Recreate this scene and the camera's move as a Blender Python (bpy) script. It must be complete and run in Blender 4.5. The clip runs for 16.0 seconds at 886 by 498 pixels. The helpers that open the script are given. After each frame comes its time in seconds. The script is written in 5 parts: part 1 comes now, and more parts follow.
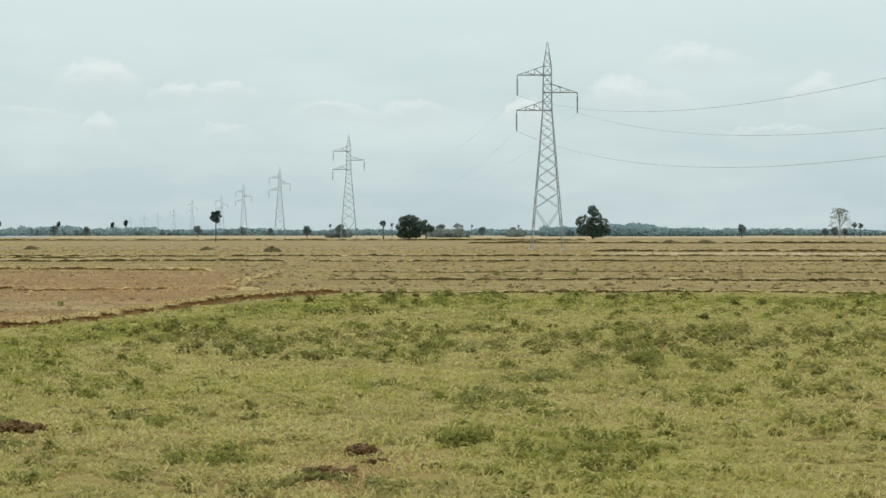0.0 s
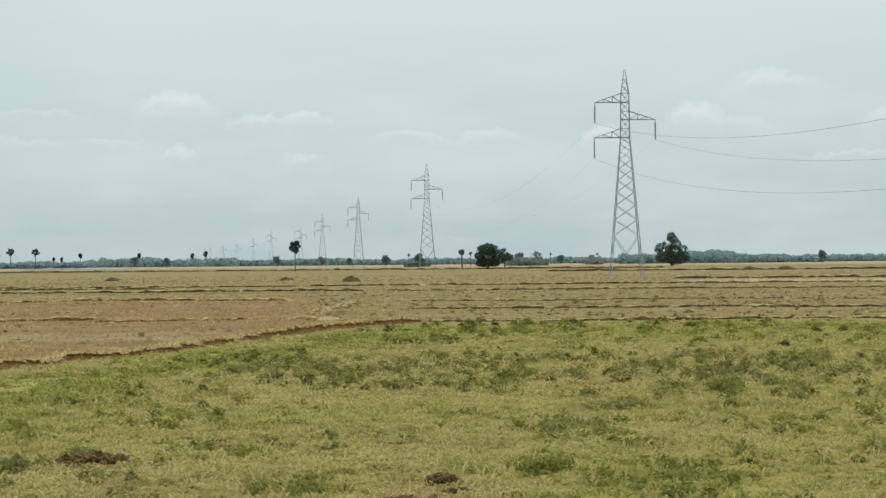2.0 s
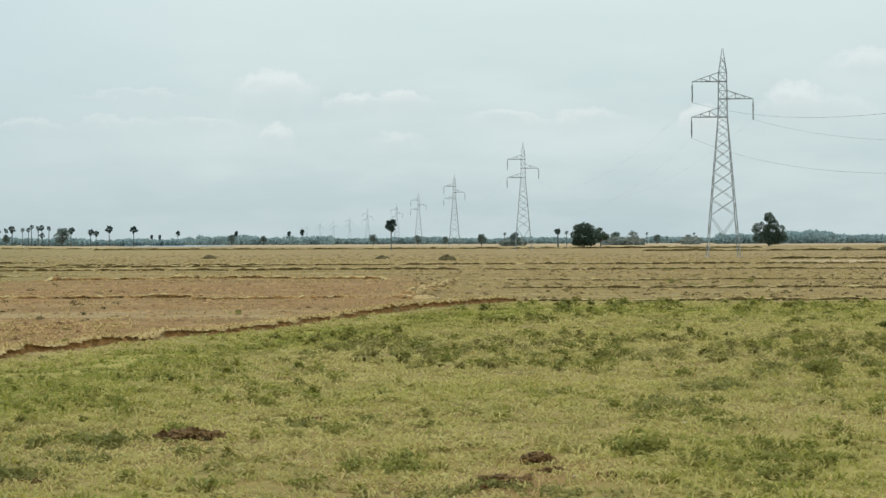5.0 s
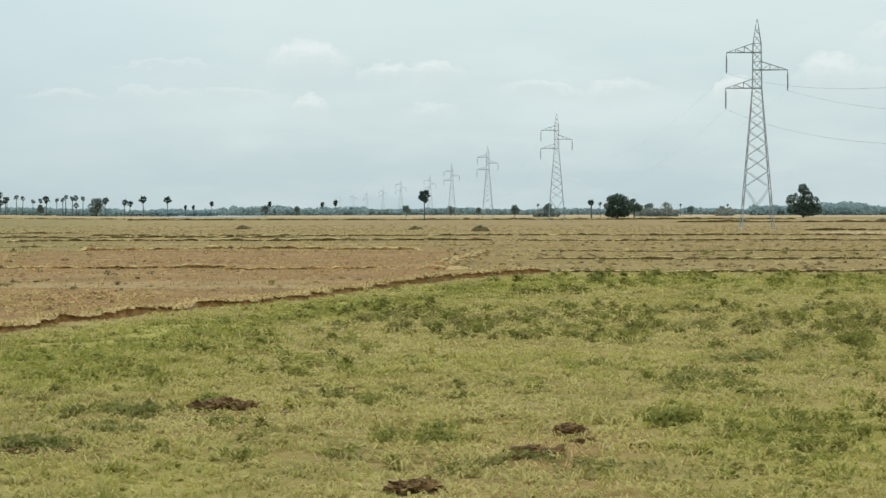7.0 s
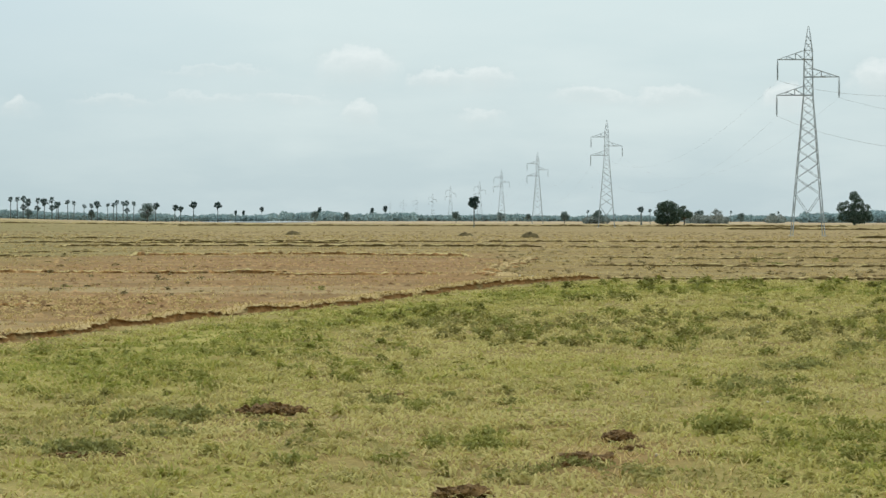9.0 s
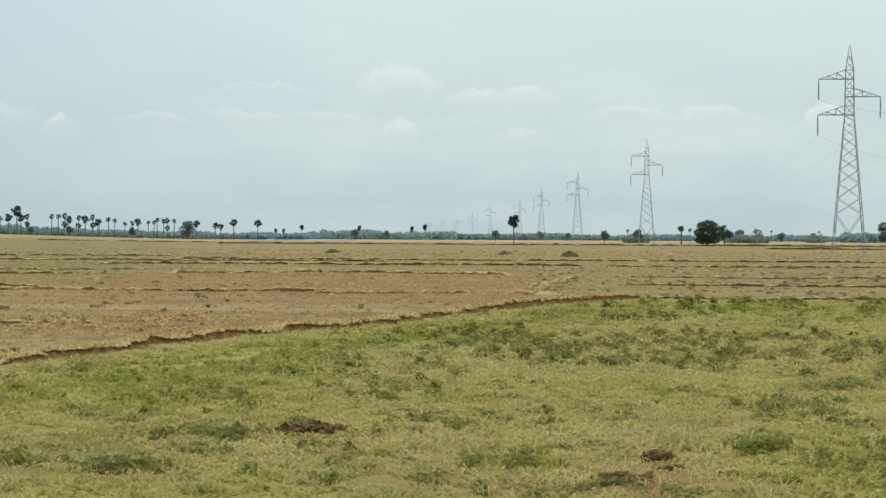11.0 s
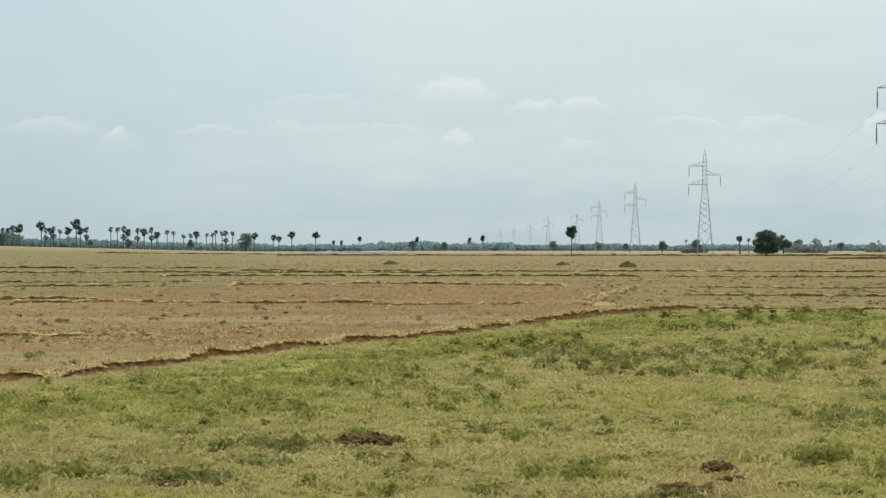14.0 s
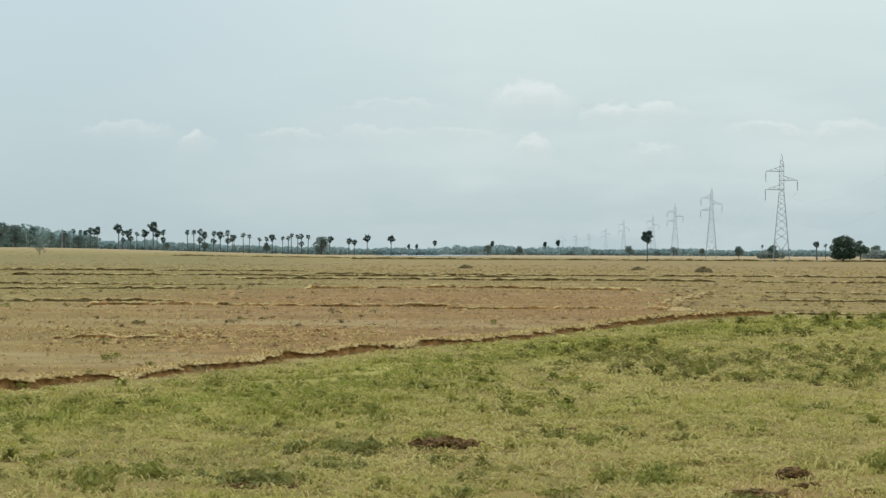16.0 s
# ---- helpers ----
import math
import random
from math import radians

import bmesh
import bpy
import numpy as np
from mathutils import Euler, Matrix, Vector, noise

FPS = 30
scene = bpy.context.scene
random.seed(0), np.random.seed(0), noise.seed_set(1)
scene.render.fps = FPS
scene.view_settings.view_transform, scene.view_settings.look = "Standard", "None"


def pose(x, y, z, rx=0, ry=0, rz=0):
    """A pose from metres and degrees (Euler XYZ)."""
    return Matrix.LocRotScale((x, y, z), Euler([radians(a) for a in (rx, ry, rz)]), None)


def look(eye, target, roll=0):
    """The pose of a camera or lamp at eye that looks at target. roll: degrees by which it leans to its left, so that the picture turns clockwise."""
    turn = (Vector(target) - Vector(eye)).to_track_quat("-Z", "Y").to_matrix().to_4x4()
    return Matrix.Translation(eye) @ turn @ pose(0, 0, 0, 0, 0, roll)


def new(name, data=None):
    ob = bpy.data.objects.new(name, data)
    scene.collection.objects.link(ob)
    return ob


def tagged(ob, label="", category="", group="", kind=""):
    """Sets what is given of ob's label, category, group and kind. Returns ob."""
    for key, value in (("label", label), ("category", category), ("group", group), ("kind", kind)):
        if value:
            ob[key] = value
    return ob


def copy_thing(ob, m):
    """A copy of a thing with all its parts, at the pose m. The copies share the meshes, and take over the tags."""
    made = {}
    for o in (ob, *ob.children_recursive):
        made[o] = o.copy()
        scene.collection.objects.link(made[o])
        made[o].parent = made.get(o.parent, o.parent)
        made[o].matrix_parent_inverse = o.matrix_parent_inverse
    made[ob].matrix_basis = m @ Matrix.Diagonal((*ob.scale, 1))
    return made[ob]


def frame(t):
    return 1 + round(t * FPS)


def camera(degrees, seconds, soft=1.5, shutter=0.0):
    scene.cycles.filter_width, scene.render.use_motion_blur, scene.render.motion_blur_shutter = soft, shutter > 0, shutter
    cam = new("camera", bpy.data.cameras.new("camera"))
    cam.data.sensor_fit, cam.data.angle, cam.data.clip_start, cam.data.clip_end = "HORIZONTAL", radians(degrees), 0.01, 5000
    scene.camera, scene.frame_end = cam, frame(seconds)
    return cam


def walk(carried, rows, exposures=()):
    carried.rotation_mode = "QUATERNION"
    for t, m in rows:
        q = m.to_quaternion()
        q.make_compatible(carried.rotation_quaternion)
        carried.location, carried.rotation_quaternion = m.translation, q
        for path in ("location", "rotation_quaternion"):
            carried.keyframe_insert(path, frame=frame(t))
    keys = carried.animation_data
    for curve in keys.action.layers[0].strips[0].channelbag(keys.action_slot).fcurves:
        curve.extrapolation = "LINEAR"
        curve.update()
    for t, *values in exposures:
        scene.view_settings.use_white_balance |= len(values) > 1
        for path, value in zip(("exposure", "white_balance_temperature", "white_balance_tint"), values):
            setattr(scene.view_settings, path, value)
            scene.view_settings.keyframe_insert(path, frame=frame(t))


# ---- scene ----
# ---- camera ----
cam = camera(22.18, 16.0, soft=1.5)
EYE = 2.5
ROWS = [
    (0.0, -5.268, -0.416, 0.0), (0.5, -5.300, -0.234, 0.154), (1.0, -4.834, -0.098, -0.370), (1.5, -4.049, -0.002, -0.398),
    (2.0, -3.277, 0.317, -0.486), (2.5, -2.645, 0.269, -0.243), (3.0, -1.895, 0.256, -0.221), (3.5, -1.442, -0.033, -0.337),
    (3.7, -0.823, -0.111, -0.683), (5.8, -0.746, -0.295, 0.107), (6.0, -0.526, -0.594, 0.178), (6.5, -0.370, -1.034, 0.215),
    (7.0, 0.0, -0.938, -0.106), (7.5, 0.209, -0.915, 0.051), (8.0, 0.627, -0.636, 0.056), (8.5, 0.961, -0.604, 0.159),
    (9.0, 1.255, -0.781, 0.107), (9.5, 1.354, -0.768, 0.191), (10.0, 1.694, -0.431, 0.073), (10.2, 1.887, -0.371, 0.135),
    (12.3, 2.763, -0.183, 0.090), (12.5, 2.919, -0.065, 0.0), (13.0, 2.877, -0.025, 0.046), (13.5, 3.453, -0.010, -0.237),
    (14.0, 3.726, -0.032, 0.040), (14.5, 4.806, -0.116, -0.113), (15.0, 5.190, -0.228, -0.062), (15.5, 5.434, -0.148, 0.293),
    (16.0, 5.633, 0.065, 0.312),
]
# a hand-held pan from one spot: yaw, pitch and roll
walk(cam, [(t, pose(0, 0, EYE, 0, 0, yaw) @ pose(0, 0, 0, 90 + pitch, 0, 0) @ pose(0, 0, 0, 0, 0, roll)) for t, yaw, pitch, roll in ROWS],
     [(0.0, 0.02), (1.0, 0.0), (2.0, -0.08), (3.0, -0.03), (3.5, 0.0), (6.0, 0.03), (6.5, 0.07), (9.5, 0.07), (10.0, 0.03), (12.5, 0.0), (16.0, -0.03)])

# ---- world and sun ----
SUN_EL, SUN_AZ = 58.0, 35.0     # degrees; azimuth left of straight ahead
world = bpy.data.worlds.new("overcast_sky")
scene.world = world
world.use_nodes = True
wt = world.node_tree
wt.nodes.clear()


def put(tree, socket, value):
    if isinstance(value, (int, float)):
        socket.default_value = value
    elif isinstance(value, tuple):
        socket.default_value = value
    else:
        tree.links.new(value, socket)


def wmath(op, a, b=0.0, clamp=False):
    n = wt.nodes.new("ShaderNodeMath")
    n.operation, n.use_clamp = op, clamp
    put(wt, n.inputs[0], a)
    put(wt, n.inputs[1], b)
    return n.outputs[0]


def wmix(f, a, b):
    n = wt.nodes.new("ShaderNodeMix")
    n.data_type = "RGBA"
    put(wt, n.inputs[0], f)
    put(wt, n.inputs[6], a)
    put(wt, n.inputs[7], b)
    return n.outputs[2]


def wnoise(vector, scale, detail, rough, stretch):
    m = wt.nodes.new("ShaderNodeMapping")
    m.inputs["Scale"].default_value = stretch
    wt.links.new(vector, m.inputs["Vector"])
    n = wt.nodes.new("ShaderNodeTexNoise")
    n.inputs["Scale"].default_value, n.inputs["Detail"].default_value, n.inputs["Roughness"].default_value = scale, detail, rough
    wt.links.new(m.outputs[0], n.inputs["Vector"])
    return n.outputs["Fac"]


coord = wt.nodes.new("ShaderNodeTexCoord").outputs["Generated"]
sep = wt.nodes.new("ShaderNodeSeparateXYZ")
wt.links.new(coord, sep.inputs[0])
azim = wmath("MULTIPLY", wmath("ARCTAN2", wmath("MULTIPLY", sep.outputs[0], -1.0), sep.outputs[1]), 57.2958)
elev = wmath("MULTIPLY", wmath("ARCSINE", sep.outputs[2]), 57.2958)
streaks = wnoise(coord, 9.0, 6.0, 0.55, (1.0, 1.0, 4.0))
puffs = wnoise(coord, 42.0, 5.0, 0.6, (1.0, 1.0, 2.2))
# pale cover that is greyer towards the horizon
rise = wmath("DIVIDE", elev, 7.5, clamp=True)
cover = wmix(rise, (0.485, 0.605, 0.645, 1), (0.715, 0.83, 0.825, 1))
cover = wmix(wmath("MULTIPLY", wmath("SUBTRACT", streaks, 0.40), 2.0, clamp=True), cover, (0.70, 0.80, 0.80, 1))
clear = wmath("DIVIDE", wmath("SUBTRACT", azim, 5.0), 9.0, clamp=True)
cover = wmix(wmath("MULTIPLY", wmath("MULTIPLY", clear, rise), 0.95), cover, (0.555, 0.69, 0.757, 1))
low = wmath("MULTIPLY", clear, wmath("SUBTRACT", 1.0, rise))
cover = wmix(wmath("MULTIPLY", low, 0.6), cover, (0.43, 0.56, 0.60, 1))
# puffs and streaks: azimuth, foot, half width, height, strength
CLOUDS = [
    (3.35, 3.92, 1.00, 0.50, 1.0), (3.75, 3.95, 0.60, 0.25, 0.6), (1.30, 3.56, 0.70, 0.26, 0.9), (0.15, 3.55, 0.85, 0.30, 0.9), (3.20, 2.72, 0.42, 0.32, 0.8),
    (0.50, 2.60, 0.75, 0.20, 0.6), (5.00, 3.00, 1.30, 0.16, 0.5), (-2.60, 3.10, 1.00, 0.22, 0.7), (-4.60, 3.10, 1.20, 0.26, 0.7), (-9.75, 3.50, 0.80, 0.52, 1.0),
    (-10.7, 3.30, 0.80, 0.40, 0.5), (-7.35, 3.00, 0.55, 0.42, 1.0), (-11.6, 4.38, 1.10, 0.40, 0.85), (-14.7, 3.55, 0.60, 0.50, 0.9), (-13.7, 2.55, 1.70, 0.13, 0.6),
    (13.7, 3.06, 1.20, 0.20, 0.45), (11.85, 2.84, 0.48, 0.26, 0.8), (9.50, 2.95, 1.00, 0.18, 0.5), (7.30, 3.05, 0.95, 0.18, 0.4), (6.90, 3.70, 1.20, 0.14, 0.4),
]
curls = wnoise(coord, 130.0, 4.0, 0.6, (1.0, 1.0, 1.5))
azim_w = wmath("ADD", azim, wmath("ADD", wmath("MULTIPLY", wmath("SUBTRACT", wnoise(coord, 34.0, 3.0, 0.5, (1.0, 1.0, 1.0)), 0.5), 1.6), wmath("MULTIPLY", wmath("SUBTRACT", wnoise(coord, 170.0, 3.0, 0.55, (1.0, 1.0, 1.0)), 0.5), 0.7)))
elev_w = wmath("ADD", elev, wmath("ADD", wmath("MULTIPLY", wmath("SUBTRACT", puffs, 0.5), 0.50), wmath("MULTIPLY", wmath("SUBTRACT", curls, 0.5), 0.55)))
cloud = shade = None
for a, e, wa, tall, power in CLOUDS:
    da = wmath("DIVIDE", wmath("SUBTRACT", azim_w, a), wa)
    da2 = wmath("MULTIPLY", da, da)
    hump = wmath("EXPONENT", wmath("MULTIPLY", wmath("MULTIPLY", da2, wmath("ADD", da2, 0.5)), -0.9))
    s_up = wmath("DIVIDE", wmath("SUBTRACT", elev_w, e), tall)
    # bright along a billowed top, fading down to a grey flat foot
    below = wmath("SUBTRACT", hump, s_up)
    fade = wmath("EXPONENT", wmath("MULTIPLY", wmath("MAXIMUM", below, 0.0), -1.5))
    blob = wmath("MULTIPLY", wmath("MULTIPLY", wmath("MULTIPLY", below, 1.9, clamp=True), fade), wmath("MULTIPLY", hump, power))
    cloud = blob if cloud is None else wmath("MAXIMUM", cloud, blob)
    du = wmath("MULTIPLY", wmath("ADD", s_up, 0.1), 1.1)
    under = wmath("MULTIPLY", wmath("EXPONENT", wmath("MULTIPLY", wmath("MULTIPLY", du, du), -1.0)), wmath("MULTIPLY", hump, power))
    shade = under if shade is None else wmath("MAXIMUM", shade, under)
cover = wmix(wmath("MULTIPLY", shade, 0.42), cover, (0.57, 0.645, 0.65, 1))
cover = wmix(wmath("MULTIPLY", cloud, 1.45, clamp=True), cover, (0.83, 0.89, 0.885, 1))
sky = wt.nodes.new("ShaderNodeTexSky")
sky.sky_type, sky.sun_disc = "NISHITA", False
sky.sun_elevation, sky.sun_rotation = radians(SUN_EL), radians(-SUN_AZ)
thin = wt.nodes.new("ShaderNodeVectorMath")
thin.operation = "SCALE"
wt.links.new(sky.outputs[0], thin.inputs[0])
thin.inputs["Scale"].default_value = 0.1
through_cover = wmix(0.93, thin.outputs[0], cover)
bg = wt.nodes.new("ShaderNodeBackground")
wt.links.new(through_cover, bg.inputs["Color"])
# an overcast sky is brightest overhead
high = wmath("MULTIPLY", wmath("MAXIMUM", wmath("SUBTRACT", sep.outputs[2], 0.14), 0.0), 0.9)
wt.links.new(wmath("ADD", high, 1.0), bg.inputs["Strength"])
wt.links.new(bg.outputs[0], wt.nodes.new("ShaderNodeOutputWorld").inputs["Surface"])

sun = new("sun", bpy.data.lights.new("sun", "SUN"))
sun.data.energy, sun.data.angle, sun.data.color = 1.4, radians(12), (1.0, 0.93, 0.80)
sun_dir = Vector((-math.sin(radians(SUN_AZ)) * math.cos(radians(SUN_EL)), math.cos(radians(SUN_AZ)) * math.cos(radians(SUN_EL)), math.sin(radians(SUN_EL))))
sun.matrix_world = look(sun_dir * 200, (0, 0, 0))


# ---- materials ----
def material(name, rough=0.9, metal=0.0, spec=0.3):
    m = bpy.data.materials.new(name)
    m.use_nodes = True
    b = m.node_tree.nodes["Principled BSDF"]
    b.inputs["Roughness"].default_value, b.inputs["Metallic"].default_value = rough, metal
    b.inputs["Specular IOR Level"].default_value = spec
    return m, m.node_tree, b


def mixc(tree, f, a, b, mode="MIX"):
    n = tree.nodes.new("ShaderNodeMix")
    n.data_type, n.blend_type = "RGBA", mode
    put(tree, n.inputs[0], f)
    put(tree, n.inputs[6], a)
    put(tree, n.inputs[7], b)
    return n.outputs[2]


def ramp(tree, f, lo, hi):
    n = tree.nodes.new("ShaderNodeMapRange")
    put(tree, n.inputs[0], f)
    n.inputs[1].default_value, n.inputs[2].default_value = lo, hi
    return n.outputs[0]


def ramp_to(tree, f, lo, hi):
    n = tree.nodes.new("ShaderNodeMapRange")
    put(tree, n.inputs[0], f)
    n.inputs[3].default_value, n.inputs[4].default_value = lo, hi
    return n.outputs[0]


def tnoise(tree, scale, detail=4.0, rough=0.55, stretch=(1, 1, 1), coords="Position"):
    if coords == "Position":
        v = tree.nodes.new("ShaderNodeNewGeometry").outputs["Position"]
    else:
        v = tree.nodes.new("ShaderNodeTexCoord").outputs["Object"]
    m = tree.nodes.new("ShaderNodeMapping")
    m.inputs["Scale"].default_value = stretch
    tree.links.new(v, m.inputs["Vector"])
    n = tree.nodes.new("ShaderNodeTexNoise")
    n.inputs["Scale"].default_value, n.inputs["Detail"].default_value, n.inputs["Roughness"].default_value = scale, detail, rough
    tree.links.new(m.outputs[0], n.inputs["Vector"])
    return n.outputs["Fac"]


def attribute(tree, name):
    n = tree.nodes.new("ShaderNodeAttribute")
    n.attribute_name = name
    return n.outputs["Fac"]


def island(tree):
    return tree.nodes.new("ShaderNodeNewGeometry").outputs["Random Per Island"]


def bump(tree, b, height, strength, distance):
    n = tree.nodes.new("ShaderNodeBump")
    n.inputs["Strength"].default_value, n.inputs["Distance"].default_value = strength, distance
    tree.links.new(height, n.inputs["Height"])
    tree.links.new(n.outputs[0], b.inputs["Normal"])


def see_through(t, b, colour, share):
    """Thin leaves let part of the light through."""
    tr = t.nodes.new("ShaderNodeBsdfTranslucent")
    t.links.new(colour, tr.inputs["Color"])
    mix = t.nodes.new("ShaderNodeMixShader")
    mix.inputs[0].default_value = share
    t.links.new(b.outputs[0], mix.inputs[1])
    t.links.new(tr.outputs[0], mix.inputs[2])
    t.links.new(mix.outputs[0], t.nodes["Material Output"].inputs["Surface"])


def ground_material():
    m, t, b = material("field_ground", 0.95, spec=0.15)
    fine, mid, wide = tnoise(t, 9.0), tnoise(t, 1.1), tnoise(t, 0.16, stretch=(1, 0.45, 1))
    straw = mixc(t, ramp(t, fine, 0.3, 0.7), (0.171, 0.118, 0.040, 1), (0.288, 0.208, 0.076, 1))
    soil = mixc(t, ramp(t, fine, 0.3, 0.7), (0.16, 0.080, 0.029, 1), (0.298, 0.163, 0.065, 1))
    green = mixc(t, ramp(t, mid, 0.3, 0.7), (0.235, 0.20, 0.049, 1), (0.335, 0.284, 0.08, 1))
    pale = (0.43, 0.325, 0.215, 1)
    col = mixc(t, attribute(t, "brown"), straw, soil)
    col = mixc(t, ramp(t, wide, 0.45, 0.75), col, mixc(t, 0.5, col, soil))
    streak = tnoise(t, 0.11, 5.0, 0.65, stretch=(0.22, 1, 1))
    col = mixc(t, ramp(t, streak, 0.52, 0.68), col, mixc(t, 0.5, col, (0.115, 0.085, 0.035, 1)))
    col = mixc(t, ramp(t, streak, 0.46, 0.34), col, mixc(t, 0.45, col, (0.36, 0.30, 0.16, 1)))
    mottle = tnoise(t, 0.42, 4.0, 0.6)
    col = mixc(t, ramp(t, mottle, 0.50, 0.70), col, mixc(t, 0.5, col, (0.12, 0.088, 0.036, 1)))
    col = mixc(t, ramp(t, mottle, 0.46, 0.30), col, mixc(t, 0.35, col, (0.38, 0.30, 0.15, 1)))
    col = mixc(t, attribute(t, "green"), col, green)
    col = mixc(t, attribute(t, "olive"), col, mixc(t, ramp(t, mid, 0.3, 0.7), (0.128, 0.108, 0.032, 1), (0.20, 0.165, 0.055, 1)))
    col = mixc(t, attribute(t, "pale"), col, pale)
    t.links.new(col, b.inputs["Base Color"])
    bump(t, b, fine, 0.6, 0.05)
    return m


def grass_material():
    m, t, b = material("grass_blades", 0.75, spec=0.2)
    r = island(t)
    straw = mixc(t, r, (0.46, 0.388, 0.138, 1), (0.585, 0.50, 0.205, 1))
    green = mixc(t, r, (0.305, 0.285, 0.058, 1), (0.435, 0.405, 0.095, 1))
    white = t.nodes.new("ShaderNodeTexWhiteNoise")
    white.noise_dimensions = "1D"
    t.links.new(r, white.inputs["W"])
    n = t.nodes.new("ShaderNodeMath")
    n.operation, n.use_clamp = "ADD", True
    t.links.new(attribute(t, "green"), n.inputs[0])
    t.links.new(ramp_to(t, white.outputs["Value"], -0.13, 0.13), n.inputs[1])
    col = mixc(t, n.outputs[0], straw, green)
    lush = mixc(t, r, (0.165, 0.195, 0.034, 1), (0.28, 0.30, 0.06, 1))
    col = mixc(t, ramp(t, n.outputs[0], 0.78, 1.12), col, lush)
    col = mixc(t, attribute(t, "dull"), col, mixc(t, 0.72, col, (0.098, 0.088, 0.021, 1)))
    t.links.new(col, b.inputs["Base Color"])
    see_through(t, b, col, 0.45)
    return m


def straw_material():
    m, t, b = material("tan_straw", 0.8, spec=0.2)
    col = mixc(t, island(t), (0.30, 0.205, 0.066, 1), (0.58, 0.44, 0.18, 1))
    t.links.new(col, b.inputs["Base Color"])
    see_through(t, b, col, 0.25)
    return m


def crumb_material():
    m, t, b = material("earth_crumb", 0.95, spec=0.15)
    r = island(t)
    dry = mixc(t, r, (0.11, 0.072, 0.026, 1), (0.36, 0.27, 0.12, 1))
    soil = mixc(t, r, (0.115, 0.058, 0.023, 1), (0.40, 0.245, 0.11, 1))
    t.links.new(mixc(t, attribute(t, "brown"), dry, soil), b.inputs["Base Color"])
    return m


def bund_material():
    m, t, b = material("bund_soil", 0.95, spec=0.15)
    fine, mid = tnoise(t, 7.0), tnoise(t, 0.9)
    red = mixc(t, ramp(t, fine, 0.3, 0.7), (0.17, 0.082, 0.026, 1), (0.42, 0.23, 0.085, 1))
    dry = mixc(t, ramp(t, fine, 0.3, 0.7), (0.22, 0.18, 0.08, 1), (0.40, 0.34, 0.16, 1))
    t.links.new(mixc(t, ramp(t, mid, 0.58, 0.75), red, dry), b.inputs["Base Color"])
    bump(t, b, fine, 0.8, 0.06)
    return m


def olive_bund_material():
    m, t, b = material("shaded_bund_weeds", 0.95, spec=0.15)
    fine, mid = tnoise(t, 5.0), tnoise(t, 0.25)
    # dark weedy earth, taken darker still for the shade on a bund's face
    dark = mixc(t, ramp(t, fine, 0.3, 0.7), (0.068, 0.044, 0.014, 1), (0.17, 0.118, 0.043, 1))
    dry = mixc(t, ramp(t, fine, 0.3, 0.7), (0.20, 0.17, 0.07, 1), (0.36, 0.31, 0.15, 1))
    t.links.new(mixc(t, ramp(t, mid, 0.60, 0.80), dark, dry), b.inputs["Base Color"])
    return m


def leaf_material(name, dark, light, rough=0.7):
    m, t, b = material(name, rough, spec=0.25)
    c = mixc(t, island(t), (*dark, 1), (*light, 1))
    big = ramp(t, tnoise(t, 0.35), 0.35, 0.65)
    col = mixc(t, big, c, mixc(t, 0.35, c, (*dark, 1)))
    t.links.new(col, b.inputs["Base Color"])
    see_through(t, b, col, 0.35)
    return m


def plain_material(name, a, c, scale, rough=0.9, metal=0.0, spec=0.3, relief=0.0):
    m, t, b = material(name, rough, metal, spec)
    f = tnoise(t, scale, coords="Object")
    t.links.new(mixc(t, ramp(t, f, 0.3, 0.7), (*a, 1), (*c, 1)), b.inputs["Base Color"])
    if relief:
        bump(t, b, f, 0.8, relief)
    return m


M_GROUND = ground_material()
M_GRASS = grass_material()
M_BUND = bund_material()
M_CRUMB = crumb_material()
M_STRAW = straw_material()
M_OLIVE = olive_bund_material()
M_DRY = plain_material("dry_grass_top", (0.27, 0.20, 0.075), (0.54, 0.43, 0.19), 9.0)
M_BANK_TOP = plain_material("trodden_bank_top", (0.25, 0.165, 0.068), (0.52, 0.38, 0.17), 9.0)
M_MOUND = plain_material("mound_earth", (0.05, 0.036, 0.015), (0.165, 0.122, 0.05), 2.2)
M_CLOD = plain_material("dark_turned_soil", (0.048, 0.024, 0.006), (0.23, 0.128, 0.042), 16.0, relief=0.04)
M_TUFT = leaf_material("dry_tuft_leaves", (0.14, 0.105, 0.042), (0.36, 0.28, 0.12))
M_STONE = plain_material("pale_stone", (0.45, 0.40, 0.32), (0.66, 0.60, 0.50), 6.0)
M_WEED = leaf_material("weed_leaves", (0.165, 0.168, 0.033), (0.40, 0.38, 0.105))
M_WEED_DARK = leaf_material("dark_weed_leaves", (0.15, 0.146, 0.037), (0.45, 0.42, 0.14))
# leaf green of the field trees, lifted a little for haze
M_TREE = leaf_material("tree_leaves", (0.045, 0.075, 0.055), (0.12, 0.165, 0.115))
# greens of distant trees and the wood belt, paled and blued for haze
M_TREE_GREY = leaf_material("hazed_tree_leaves", (0.12, 0.168, 0.152), (0.225, 0.28, 0.25))
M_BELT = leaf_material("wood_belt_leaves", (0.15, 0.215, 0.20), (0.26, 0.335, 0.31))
M_PALE_LEAF = leaf_material("sparse_pale_leaves", (0.17, 0.20, 0.18), (0.30, 0.33, 0.30))
# distance haze is put into this leaf colour: much paler and bluer
M_FAR = leaf_material("hazed_far_leaves", (0.25, 0.345, 0.35), (0.34, 0.43, 0.435))
